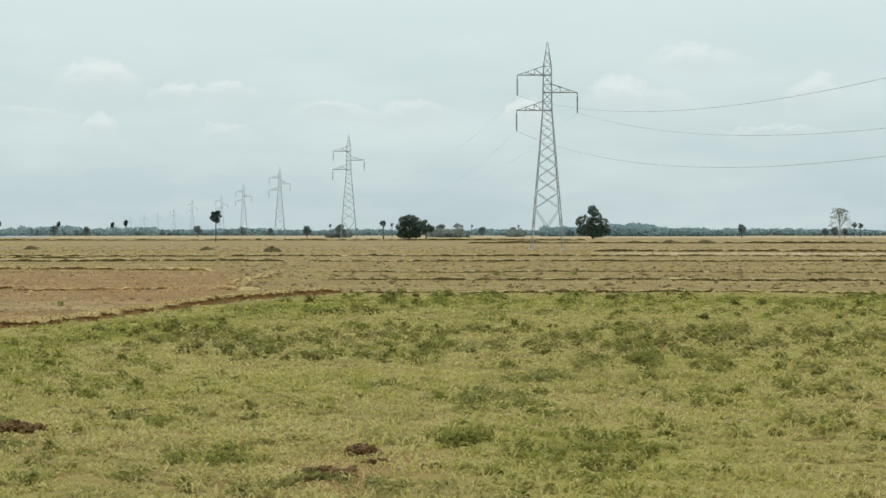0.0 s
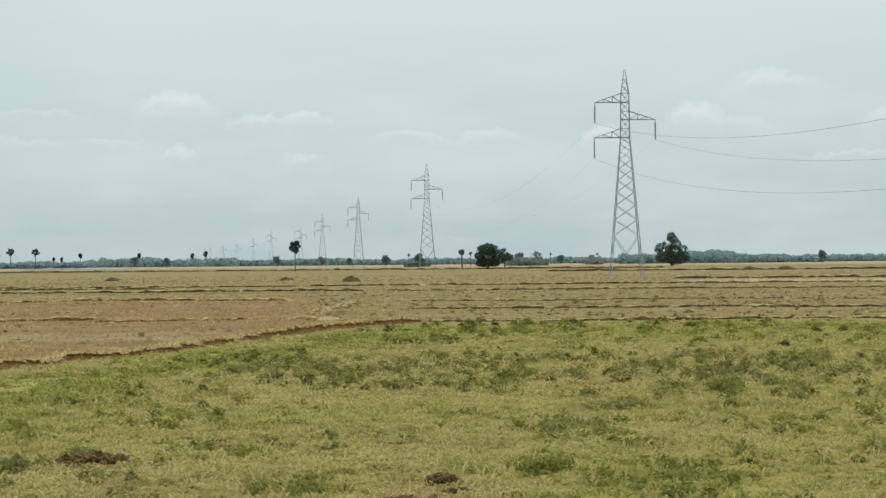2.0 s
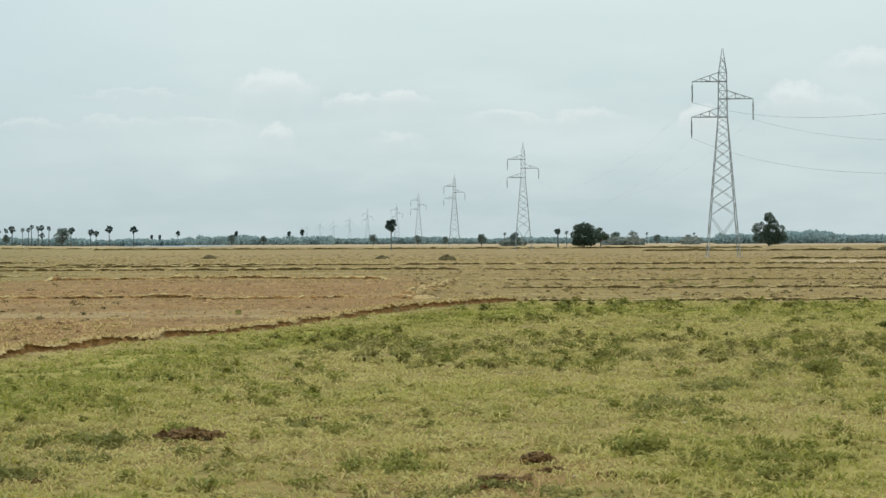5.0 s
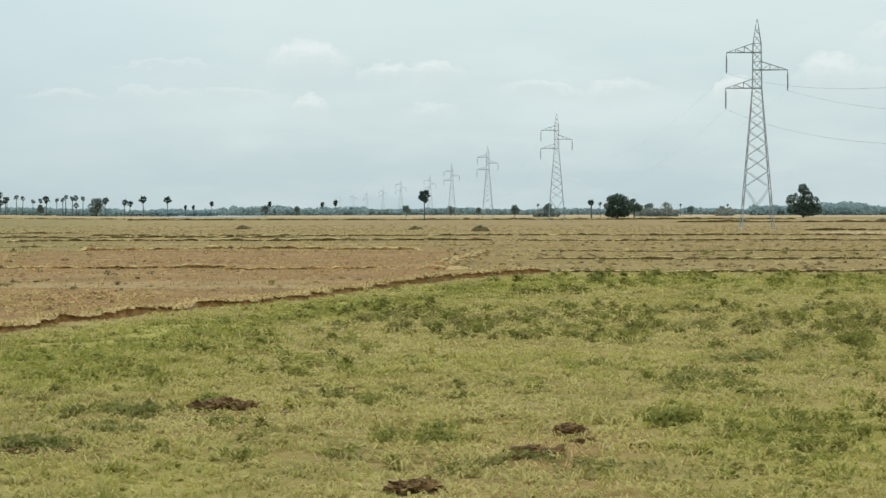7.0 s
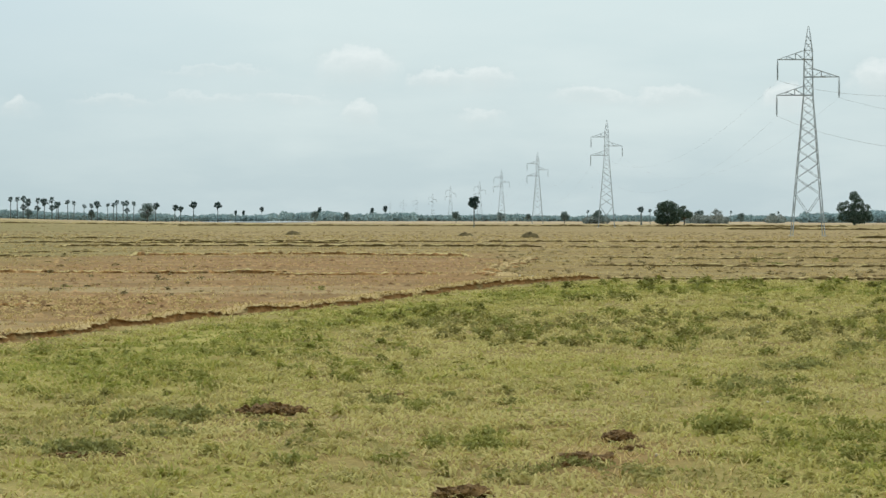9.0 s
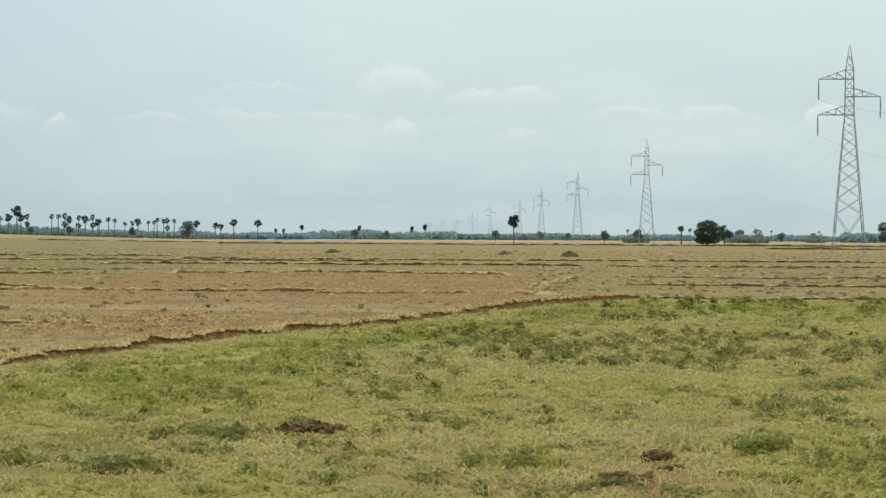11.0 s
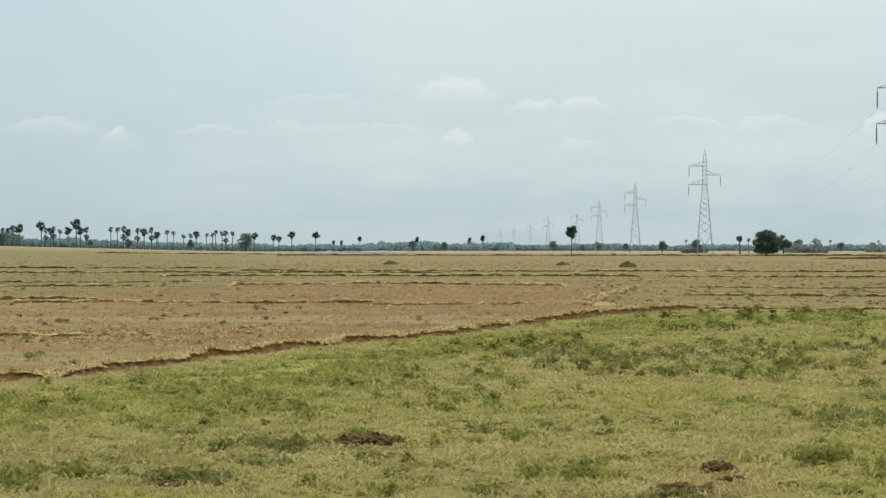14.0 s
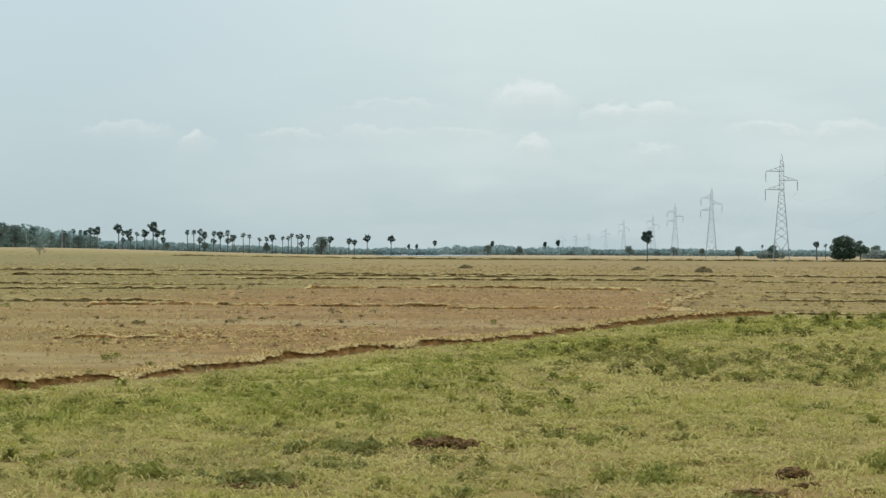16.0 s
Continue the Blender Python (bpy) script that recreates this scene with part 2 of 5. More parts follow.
M_PALM = leaf_material("palm_fronds", (0.035, 0.062, 0.055), (0.085, 0.13, 0.118))
M_PALM_BARK = plain_material("palm_bark", (0.085, 0.10, 0.096), (0.16, 0.185, 0.178), 1.5)
M_BARK = plain_material("grey_bark", (0.075, 0.065, 0.055), (0.17, 0.15, 0.125), 1.5)
M_PALE_BARK = plain_material("pale_bark", (0.30, 0.29, 0.26), (0.45, 0.43, 0.39), 1.5)
M_STEEL = plain_material("galvanised_steel", (0.225, 0.25, 0.26), (0.38, 0.41, 0.42), 0.8, rough=0.75, metal=0.0)
M_INSULATOR = plain_material("insulator_glass", (0.10, 0.12, 0.12), (0.20, 0.23, 0.22), 2.0, rough=0.3)
M_WIRE = plain_material("weathered_aluminium", (0.27, 0.285, 0.29), (0.36, 0.37, 0.375), 0.2, rough=0.6, metal=0.3)
M_WATER, _t, _b = material("haze_strip_water", 0.12, spec=0.5)
_b.inputs["Base Color"].default_value = (0.10, 0.10, 0.085, 1)
bump(_t, _b, tnoise(_t, 0.6), 0.05, 0.02)


# ---- mesh helpers ----
def part(name, bm, mat, parent=None, label=""):
    me = bpy.data.meshes.new(name)
    bm.to_mesh(me)
    bm.free()
    me.materials.append(mat)
    ob = new(name, me)
    if parent is not None:
        ob.parent = parent
    if label:
        ob["label"] = label
    return ob


def array_mesh(name, verts, faces, mat, attrs=None, smooth=False):
    """A mesh from arrays: faces is a list of (n, k) index arrays."""
    me = bpy.data.meshes.new(name)
    verts = np.asarray(verts, dtype=np.float32)
    me.vertices.add(len(verts))
    me.vertices.foreach_set("co", verts.ravel())
    loops = np.concatenate([f.ravel() for f in faces]).astype(np.int32)
    sizes = np.concatenate([np.full(len(f), f.shape[1]) for f in faces])
    starts = np.concatenate([[0], np.cumsum(sizes)[:-1]]).astype(np.int32)
    me.loops.add(len(loops))
    me.loops.foreach_set("vertex_index", loops)
    me.polygons.add(len(sizes))
    me.polygons.foreach_set("loop_start", starts)
    for key, values in (attrs or {}).items():
        me.attributes.new(key, "FLOAT", "POINT").data.foreach_set("value", np.asarray(values, dtype=np.float32))
    me.update(calc_edges=True)
    if smooth:
        me.polygons.foreach_set("use_smooth", np.ones(len(sizes), dtype=bool))
    me.validate()
    me.materials.append(mat)
    return me


def empty(name):
    e = new(name)
    e.empty_display_size = 0.2
    return e


def tube(bm, pts, radii, sides=6):
    """A closed tapered tube along pts."""
    rings = []
    for i, p in enumerate(pts):
        d = (Vector(pts[min(i + 1, len(pts) - 1)]) - Vector(pts[max(i - 1, 0)])).normalized()
        q = d.to_track_quat("Z", "Y")
        rings.append([bm.verts.new(Vector(p) + q @ Vector((math.cos(a) * radii[i], math.sin(a) * radii[i], 0))) for a in (2 * math.pi * k / sides for k in range(sides))])
    for r0, r1 in zip(rings, rings[1:]):
        for k in range(sides):
            bm.faces.new((r0[k], r0[(k + 1) % sides], r1[(k + 1) % sides], r1[k]))
    bm.faces.new(rings[0][::-1])
    bm.faces.new(rings[-1])


# ---- ground ----
def lattice_noise(x, y, cell, seed):
    """Smooth value noise in -1..1 on arrays."""
    u, v = np.asarray(x) / cell, np.asarray(y) / cell
    iu, iv = np.floor(u).astype(np.int64), np.floor(v).astype(np.int64)
    fu, fv = u - iu, v - iv
    fu, fv = fu * fu * (3 - 2 * fu), fv * fv * (3 - 2 * fv)

    def h(a, b):
        s = np.sin(a * 127.1 + b * 311.7 + seed * 74.7) * 43758.5453
        return (s - np.floor(s)) * 2 - 1
    return (h(iu, iv) * (1 - fu) + h(iu + 1, iv) * fu) * (1 - fv) + (h(iu, iv + 1) * (1 - fu) + h(iu + 1, iv + 1) * fu) * fv


def step(a, b, v):
    s = np.clip((v - a) / (b - a), 0, 1)
    return s * s * (3 - 2 * s)


# the main earth bank, from near left to far right: x, y
BANK = [(-16.5, 26.0), (-13.6, 34.0), (-11.9, 39.3), (-11.0, 42.5), (-10.1, 44.0), (-9.3, 46.5), (-8.7, 49.5), (-7.6, 53.0), (-6.8, 55.9), (-6.3, 58.7), (-5.0, 62.0),
        (-4.0, 65.4), (-3.3, 68.3), (-2.3, 72.9), (-0.9, 78.5), (0.1, 82.0), (1.2, 85.5), (2.4, 89.3), (3.6, 92.6), (4.5, 94.8)]
EDGE = BANK + [(6.7, 94.8), (15.9, 92.6), (26.0, 90.0), (34.0, 88.0)]


def edge_y(x):
    return np.interp(x, [p[0] for p in EDGE], [p[1] for p in EDGE])


def terrain(x, y):
    """Height of the ground at arrays x, y."""
    x, y = np.asarray(x, float), np.asarray(y, float)
    d = np.hypot(x, y)
    az = np.degrees(np.arctan2(-x, y))
    fade = 1 - step(60, 160, d)
    z = (0.035 * lattice_noise(x, y, 1.3, 1) + 0.02 * lattice_noise(x, y, 0.45, 2)) * fade + 0.05 * lattice_noise(x, y, 7, 3) * (1 - step(150, 400, d))
    z = z + 3.6 * step(7.5, 16.5, az) * step(600, 1300, d) * (np.abs(az) < 60)
    return z


def bare(x, y):
    """Trampled places in the near field where soil and straw show."""
    b = np.exp(-((x - 1.05) / 0.5) ** 2 - ((y - 23.2) / 1.3) ** 2) + 0.8 * np.exp(-((x - 1.45) / 0.45) ** 2 - ((y - 20.6) / 1.0) ** 2)
    b = b + 0.7 * np.exp(-((x + 2.75) / 0.6) ** 2 - ((y - 28.4) / 0.8) ** 2) + 0.7 * np.exp(-((x + 4.2) / 0.7) ** 2 - ((y - 23.6) / 0.8) ** 2)
    b = b + 0.9 * np.exp(-((x - 1.75) / 0.55) ** 2 - ((y - 24.2) / 1.3) ** 2)
    b = b + 0.35 * step(0.35, 0.8, lattice_noise(x, y * 0.5, 0.9, 51)) * (1 - step(24, 34, np.hypot(x, y)))
    return np.clip(b, 0, 1)


def growth(x, y):
    """How green, how brown and how pale the field is at arrays x, y."""
    x, y = np.asarray(x, float), np.asarray(y, float)
    d = np.hypot(x, y)
    az = np.degrees(np.arctan2(-x, y))
    front = edge_y(x) - y
    near = step(-1.0, 1.5, front)
    patch = 0.5 + 0.5 * lattice_noise(x, y * 0.6, 3.2, 11)
    patch2 = 0.5 + 0.5 * lattice_noise(x, y * 0.5, 0.9, 12)
    band = np.exp(-((front - 13) / 8.0) ** 2)
    left = np.exp(-((x + 5.4) / 2.1) ** 2 - ((y - 37.5) / 7.0) ** 2)
    right = np.exp(-((x - 4.6) / 1.3) ** 2 - ((y - 25) / 4.0) ** 2) + np.exp(-((x - 7.0) / 1.3) ** 2 - ((y - 33) / 3.5) ** 2) + 0.7 * np.exp(-((x - 7.4) / 2.0) ** 2 - ((y - 42) / 3.0) ** 2)
    mid = np.exp(-((x + 0.2) / 1.0) ** 2 - ((y - 25.5) / 1.6) ** 2)
    green = near * np.clip(-0.06 + 0.52 * patch + 0.26 * patch2 + 0.60 * band + 0.5 * left + 0.35 * right + 0.3 * mid, 0, 1)
    far_green = (1 - near) * np.clip(0.05 + 0.22 * step(9, 15, az) + 0.25 * step(300, 600, d) * step(2, 6, az), 0, 0.45)
    green = green + far_green * (0.35 + 0.5 * patch)
    wob = 3 * lattice_noise(x, y, 6, 21)
    brown = (1 - near) * step(1.5, -1.5, x + 0.4 * wob) * step(-34, -24, x + wob) * (1 - step(140, 165, d + 3 * wob)) * (0.75 + 0.25 * patch)
    brown = brown * (1 - 0.25 * step(10, 14, az) * (1 - step(85, 105, d)))
    brown = np.clip(brown + 0.18 * (1 - near) * step(90, 120, d) * (1 - step(500, 900, d)) * patch + near * 0.12 * patch2, 0, 1)
    pale = (0.75 - 0.3 * step(7, 10, az)) * step(850, 1200, d) * (1 - step(1900, 2300, d)) * (0.6 + 0.4 * patch)
    pale = pale + 1.0 * step(-8.5, -10.5, az) * np.exp(-((d - 268) / 14.0) ** 2)
    pale = pale + 0.18 * (1 - near) * step(165, 230, d) * patch2
    trodden = near * bare(x, y)
    green, brown = green * (1 - 0.7 * trodden), brown + 0.5 * trodden
    return np.clip(green, 0, 1), np.clip(brown, 0, 1), np.clip(pale, 0, 1)


def build_ground():
    fine = np.radians(np.linspace(-19, 19, 150))
    rest = np.radians(np.linspace(19, 341, 40)[1:-1])
    az = np.concatenate([fine, rest])
    rr = np.concatenate([[4, 8, 11, 14], np.arange(16, 70, 0.3), np.arange(70, 130, 0.6), np.geomspace(130, 4800, 110)])
    a, r = np.meshgrid(az, rr)
    x, y = -np.sin(a) * r, np.cos(a) * r
    z = terrain(x, y)
    n, k = len(rr), len(az)
    v = np.stack([x.ravel(), y.ravel(), z.ravel()], 1)
    v = np.concatenate([v, [[0, 0, 0]]])
    i, j = np.meshgrid(np.arange(n - 1), np.arange(k), indexing="ij")
    q = np.stack([i * k + j, (i + 1) * k + j, (i + 1) * k + (j + 1) % k, i * k + (j + 1) % k], -1).reshape(-1, 4)[:, ::-1]
    c = np.stack([np.full(k, n * k), np.arange(k), (np.arange(k) + 1) % k], 1)[:, ::-1]
    g, br, pa = growth(v[:, 0], v[:, 1])
    # old weedy stubble on the fields towards the palms
    far, side = np.hypot(v[:, 0], v[:, 1]), np.degrees(np.arctan2(-v[:, 0], v[:, 1]))
    olive = 0.75 * step(6, 12, side) * step(100, 165, far) * (1 - step(700, 1000, far)) * (1 - 0.7 * br) * (edge_y(v[:, 0]) < v[:, 1])
    me = array_mesh("ground", v, [q, c], M_GROUND, {"green": g, "brown": br, "pale": pa, "olive": olive}, smooth=True)
    return tagged(new("ground", me), "wide flat field of green and dry grass with brown ploughed soil", "field", kind="structure")


build_ground()


# ---- grass ----
def cones(name, x, y, radius, tall, mat, rng, z0=None, stretch=1.7):
    """Low uneven six-sided lumps, each an island."""
    n, k = len(x), 6
    a = np.linspace(0, 2 * np.pi, k, endpoint=False)[None] + rng.uniform(0, 1, (n, 1))
    r = radius[:, None] * rng.uniform(0.6, 1.3, (n, k))
    z = terrain(x, y) if z0 is None else z0
    ring = np.stack([x[:, None] + np.cos(a) * r * stretch, y[:, None] + np.sin(a) * r, np.repeat(z[:, None], k, 1) - 0.015 - 0.02 * tall[:, None]], -1)
    tip = np.stack([x + rng.normal(0, 0.03, n), y + rng.normal(0, 0.02, n), z + tall], -1)[:, None]
    v = np.concatenate([ring, tip], 1).reshape(-1, 3)
    b = np.arange(n)[:, None, None] * (k + 1)
    i = np.arange(k)
    f = (b + np.stack([i, (i + 1) % k, np.full(k, k)], -1)[None]).reshape(-1, 3)
    g, br, pa = growth(v[:, 0], v[:, 1])
    return array_mesh(name, v, [f], mat, {"green": g, "brown": br})


def blades(name, x, y, height, width, lean, rng, green_shift=0.0, z0=None, dull=None, turn=None, mat=None):
    """Bent blades of grass, each one an island of five points."""
    n = len(x)
    turn = rng.uniform(0, 2 * np.pi, n) if turn is None else turn
    dirx, diry = np.cos(turn), np.sin(turn)
    face = turn + np.pi / 2 + rng.normal(0, 0.45, n)
    fx, fy = np.cos(face) * width / 2, np.sin(face) * width / 2
    z = terrain(x, y) - 0.01 if z0 is None else z0
    l1, l2 = lean * height * 0.35, lean * height
    up1, up2 = height * 0.6, height * np.sqrt(np.clip(1 - 0.5 * lean ** 2, 0.15, 1))
    v = np.zeros((n, 5, 3))
    v[:, 0] = np.stack([x - fx, y - fy, z], 1)
    v[:, 1] = np.stack([x + fx, y + fy, z], 1)
    v[:, 2] = np.stack([x + dirx * l1 + fx * 0.8, y + diry * l1 + fy * 0.8, z + up1], 1)
    v[:, 3] = np.stack([x + dirx * l1 - fx * 0.8, y + diry * l1 - fy * 0.8, z + up1], 1)
    v[:, 4] = np.stack([x + dirx * l2, y + diry * l2, z + up2], 1)
    b = np.arange(n)[:, None] * 5
    quads = b + np.array([[0, 1, 2, 3]])
    tris = b + np.array([[3, 2, 4]])
    g, br, pa = growth(x, y)
    g = np.repeat(np.clip(g + green_shift, 0, 1), 5)
    return array_mesh(name, v.reshape(-1, 3), [quads, tris], mat or M_GRASS, {"green": g, "dull": np.repeat(np.zeros(n) if dull is None else dull, 5)})


def arched(name, x, y, length, width, green_shift, rng, mat=None, low=1.0):
    """Long leaves that rise and bend over to the ground, each an island of nine points."""
    n = len(x)
    turn = rng.uniform(0, 2 * np.pi, n)
    dx, dy = np.cos(turn), np.sin(turn)
    reach, rise = length * rng.uniform(0.55, 0.95, n), length * rng.uniform(0.25, 0.6, n) * low
    z = terrain(x, y)
    rows = []
    for u, up, w in ((0.0, -0.05, 1.0), (0.25, 0.75, 1.0), (0.55, 1.0, 0.85), (0.85, 0.55, 0.55)):
        px, py, pz = x + dx * reach * u, y + dy * reach * u, z + rise * up
        h = width * w / 2
        rows += [np.stack([px - dy * h, py + dx * h, pz], 1), np.stack([px + dy * h, py - dx * h, pz + h * 0.6], 1)]
    rows.append(np.stack([x + dx * reach, y + dy * reach, z + rise * 0.2], 1))
    v = np.stack(rows, 1)
    b = np.arange(n)[:, None] * 9
    quads = np.concatenate([b + np.array([[k, k + 1, k + 3, k + 2]]) for k in (0, 2, 4)])
    g = np.clip(growth(x, y)[0] + green_shift, 0, 1)
    return array_mesh(name, v.reshape(-1, 3), [quads, b + np.array([[6, 7, 8]])], mat or M_GRASS, {"green": np.repeat(g, 9), "dull": np.zeros(n * 9)})


def scatter_polar(rng, n, d0, d1, power=0.0, az=17.5):
    """Points in the wedge of the plan between two distances; power thins them with distance."""
    u = rng.uniform(0, 1, n)
    e = 2 - power
    d = (d0 ** e + u * (d1 ** e - d0 ** e)) ** (1 / e)
    a = np.radians(rng.uniform(-az, az, n))
    return -np.sin(a) * d, np.cos(a) * d


def tufted(rng, tufts, per, d0, d1, spread, power):
    tx, ty = scatter_polar(rng, tufts, d0, d1, power)
    x = np.repeat(tx, per) + rng.normal(0, 1, tufts * per) * np.repeat(rng.uniform(0.5, 1.3, tufts), per) * spread
    y = np.repeat(ty, per) + rng.normal(0, 1, tufts * per) * spread
    size = np.repeat(rng.uniform(0.6, 1.35, tufts), per)
    return x, y, size


def leafy(name, tx, ty, rad, tall, per, leaf, rng, tint, dull, label, mat=None):
    """Low clumps of short broad curled leaves, each leaf an island."""
    count = len(tx)
    a = rng.uniform(0, 2 * np.pi, (count, per))
    q = np.sqrt(rng.uniform(0.02, 1, (count, per)))
    x, y = (tx[:, None] + np.cos(a) * q * rad[:, None] * 1.25).ravel(), (ty[:, None] + np.sin(a) * q * rad[:, None]).ravel()
    L = (leaf[:, None] * rng.uniform(0.6, 1.4, (count, per))).ravel()[:, None]
    z = terrain(x, y) + (tall[:, None] * (1 - 0.75 * q ** 2) * rng.uniform(0.35, 1.0, (count, per))).ravel()
    c = np.stack([x, y, z], 1)
    u = np.stack([np.cos(a).ravel(), np.sin(a).ravel(), rng.uniform(-0.5, 0.9, len(x))], 1)
    side = np.stack([-np.sin(a).ravel(), np.cos(a).ravel(), rng.uniform(-0.4, 0.4, len(x))], 1)
    v = np.stack([c - u * L, c + side * L * 0.55, c + u * L - np.array([0, 0, 0.3]) * L, c - side * L * 0.55], 1).reshape(-1, 3)
    g, br, pa = growth(x, y)
    g = np.clip(g * 0.8 + np.repeat(tint, per), 0, 1)
    dl = np.repeat(np.clip(dull, 0, 1), per) * rng.uniform(0.55, 1, count * per)
    me = array_mesh(name, v, [np.arange(len(x))[:, None] * 4 + np.arange(4)[None]], mat or M_GRASS, {"green": np.repeat(g, 4), "dull": np.repeat(dl, 4)})
    return tagged(new(name, me), label, "weeds", kind="stuff")


def build_grass():
    rng = np.random.default_rng(5)
    # a low mat of leaning blades
    x, y, s = tufted(rng, 30000, 5, 17, 100, 0.11, 1.0)
    front = edge_y(x) - y
    keep = (front > -0.3) & (rng.uniform(0, 1, len(x)) > 0.8 * bare(x, y))
    x, y, s, front = x[keep], y[keep], s[keep], front[keep]
    d = np.hypot(x, y)
    h = 0.075 * s * rng.uniform(0.5, 1.4, len(x)) * (0.35 + 0.65 * step(1.0, 7, front))
    w = (0.021 + 0.00042 * d) * rng.uniform(0.7, 1.5, len(x))
    dull = np.clip(0.45 * lattice_noise(x, y * 0.3, 1.1, 33) + 0.35 * lattice_noise(x, y * 0.35, 0.4, 34), 0, 1)
    me = blades("field_grass", x, y, h, w, rng.uniform(1.0, 2.0, len(x)), rng, dull=dull)
    tagged(new("field_grass", me), "short yellow-green grass covering the near field", "grass", kind="stuff")
    # rounded tussocks of taller blades that spread outward
    count, per = 3300, 38
    tx, ty = scatter_polar(rng, count, 17.5, 98, 0.75)
    g, br, pa = growth(tx, ty)
    front = edge_y(tx) - ty
    lump = 0.55 + 0.5 * lattice_noise(tx, ty * 0.5, 2.2, 35) + 0.4 * g
    keep = (front > 0.6) & (rng.uniform(0, 1, count) < lump * (1 - bare(tx, ty)))
    tx, ty, g, front = tx[keep], ty[keep], g[keep], front[keep]
    count = len(tx)
    rad = rng.uniform(0.10, 0.34, count) * (0.75 + np.hypot(tx, ty) / 160)
    tall = rng.uniform(0.07, 0.17, count) * (0.8 + 0.35 * g) * (0.4 + 0.6 * step(1.5, 7, front))
    a = rng.uniform(0, 2 * np.pi, (count, per))
    q = np.sqrt(rng.uniform(0, 1, (count, per)))
    x = (tx[:, None] + np.cos(a) * q * rad[:, None] * 1.2).ravel()
    y = (ty[:, None] + np.sin(a) * q * rad[:, None]).ravel()
    h = (tall[:, None] * (1 - 0.6 * q ** 2) * rng.uniform(0.6, 1.25, (count, per))).ravel()
    d = np.hypot(x, y)
    dull = np.repeat(np.clip(rng.normal(0.1, 0.3, count) + 0.2 * np.exp(-((front - 13) / 8.0) ** 2), 0, 1), per)
    shift = np.repeat(rng.normal(0.0, 0.3, count), per)
    me = blades("grass_tussocks", x, y, h, (0.018 + 0.00034 * d) * rng.uniform(0.7, 1.4, len(x)), (0.55 + 1.0 * q.ravel()) * rng.uniform(0.7, 1.3, len(x)), rng, shift, dull=dull, turn=a.ravel() + rng.normal(0, 0.6, len(x)))
    tagged(new("grass_tussocks", me), "rounded tussocks of taller grass in the near field", "grass", kind="stuff")
    # belts of separate dark clumps, with pale straw between them
    for count, d0, d1, az0, az1, tone, tint in ((290, 44, 60, -17, 3, 1.05, 0.35), (180, 64, 92, -17, 2, 0.55, 0.9), (80, 21, 34, -17, 17, 0.35, 0.4), (110, 33, 46, 2, 17, 0.3, 0.8), (60, 34, 47, -17, -6, 0.6, 0.5), (40, 27, 36, -17, -4, 0.4, 0.6)):
        per = 60
        # gathered in loose groups, two or three together
        group = rng.integers(0, int(count / 2.2) + 1, count)
        a = np.radians(rng.uniform(az0, az1, count)[group] + rng.normal(0, 32.0, count) / d0)
        d = rng.uniform(d0, d1, count)[group] * (1 + rng.normal(0, 0.016, count))
        tx, ty = -np.sin(a) * d, np.cos(a) * d
        keep = edge_y(tx) - ty > 2.5
        tx, ty = tx[keep], ty[keep]
        count = len(tx)
        rad = rng.uniform(0.07, 0.20, count) * (0.6 + d[keep] / 75)
        tall = rng.uniform(0.10, 0.24, count) * (0.7 + d[keep] / 100)
        lx, ly = np.repeat(tx, 6) + rng.normal(0, 0.16, count * 6), np.repeat(ty, 6) - np.repeat(rad, 6) * rng.uniform(0.6, 1.6, count * 6)
        me = arched("arching_leaves", lx, ly, rng.uniform(0.10, 0.26, count * 6), 0.013 + 0.0003 * np.hypot(lx, ly), np.full(count * 6, -0.3), rng)
        tagged(new("arching_leaves", me), "pale bent leaves lying before weed clumps", "grass", kind="stuff")
        leafy("grass_tussocks", tx, ty, rad, tall, per, 0.032 * (0.6 + d[keep] / 50), rng, rng.normal(tint, 0.25, count), rng.normal(tone, 0.3, count), "belt of dark olive weed clumps across the near field")
    # long arching leaves, pale or green, in loose tufts
    count, per = 5200, 7
    tx, ty = scatter_polar(rng, count, 17.5, 78, 0.9)
    keep = (edge_y(tx) - ty > 1.0) & (rng.uniform(0, 1, count) < 0.55 + 0.6 * lattice_noise(tx, ty * 0.5, 1.3, 37) + 0.3 * bare(tx, ty))
    tx, ty = tx[keep], ty[keep]
    count, far = len(tx), np.hypot(tx, ty)
    me = arched("arching_leaves", np.repeat(tx, per) + rng.normal(0, 0.05, count * per), np.repeat(ty, per) + rng.normal(0, 0.05, count * per),
                np.repeat(rng.uniform(0.10, 0.24, count) * (0.85 + far / 160), per), np.repeat(0.011 + 0.00030 * far, per), np.repeat(rng.normal(-0.1, 0.35, count), per), rng, None, 0.7)
    tagged(new("arching_leaves", me), "loose tufts of long arching grass leaves", "grass", kind="stuff")
    # flat rosettes of broad curled leaves among the grass
    count = 4200
    tx, ty = scatter_polar(rng, count, 17.5, 96, 0.8)
    keep = (edge_y(tx) - ty > 1.0) & (rng.uniform(0, 1, count) < (0.6 + 0.6 * lattice_noise(tx, ty * 0.5, 1.7, 36)) * (1 - bare(tx, ty)))
    tx, ty = tx[keep], ty[keep]
    count, far = len(tx), np.hypot(tx, ty)
    leafy("weed_rosettes", tx, ty, rng.uniform(0.06, 0.22, count) * (0.8 + far / 120), rng.uniform(0.03, 0.12, count), 16, 0.034 * (0.8 + far / 60), rng,
          rng.normal(0.15, 0.3, count), rng.normal(0.1, 0.4, count), "small curled weed rosettes among the grass")
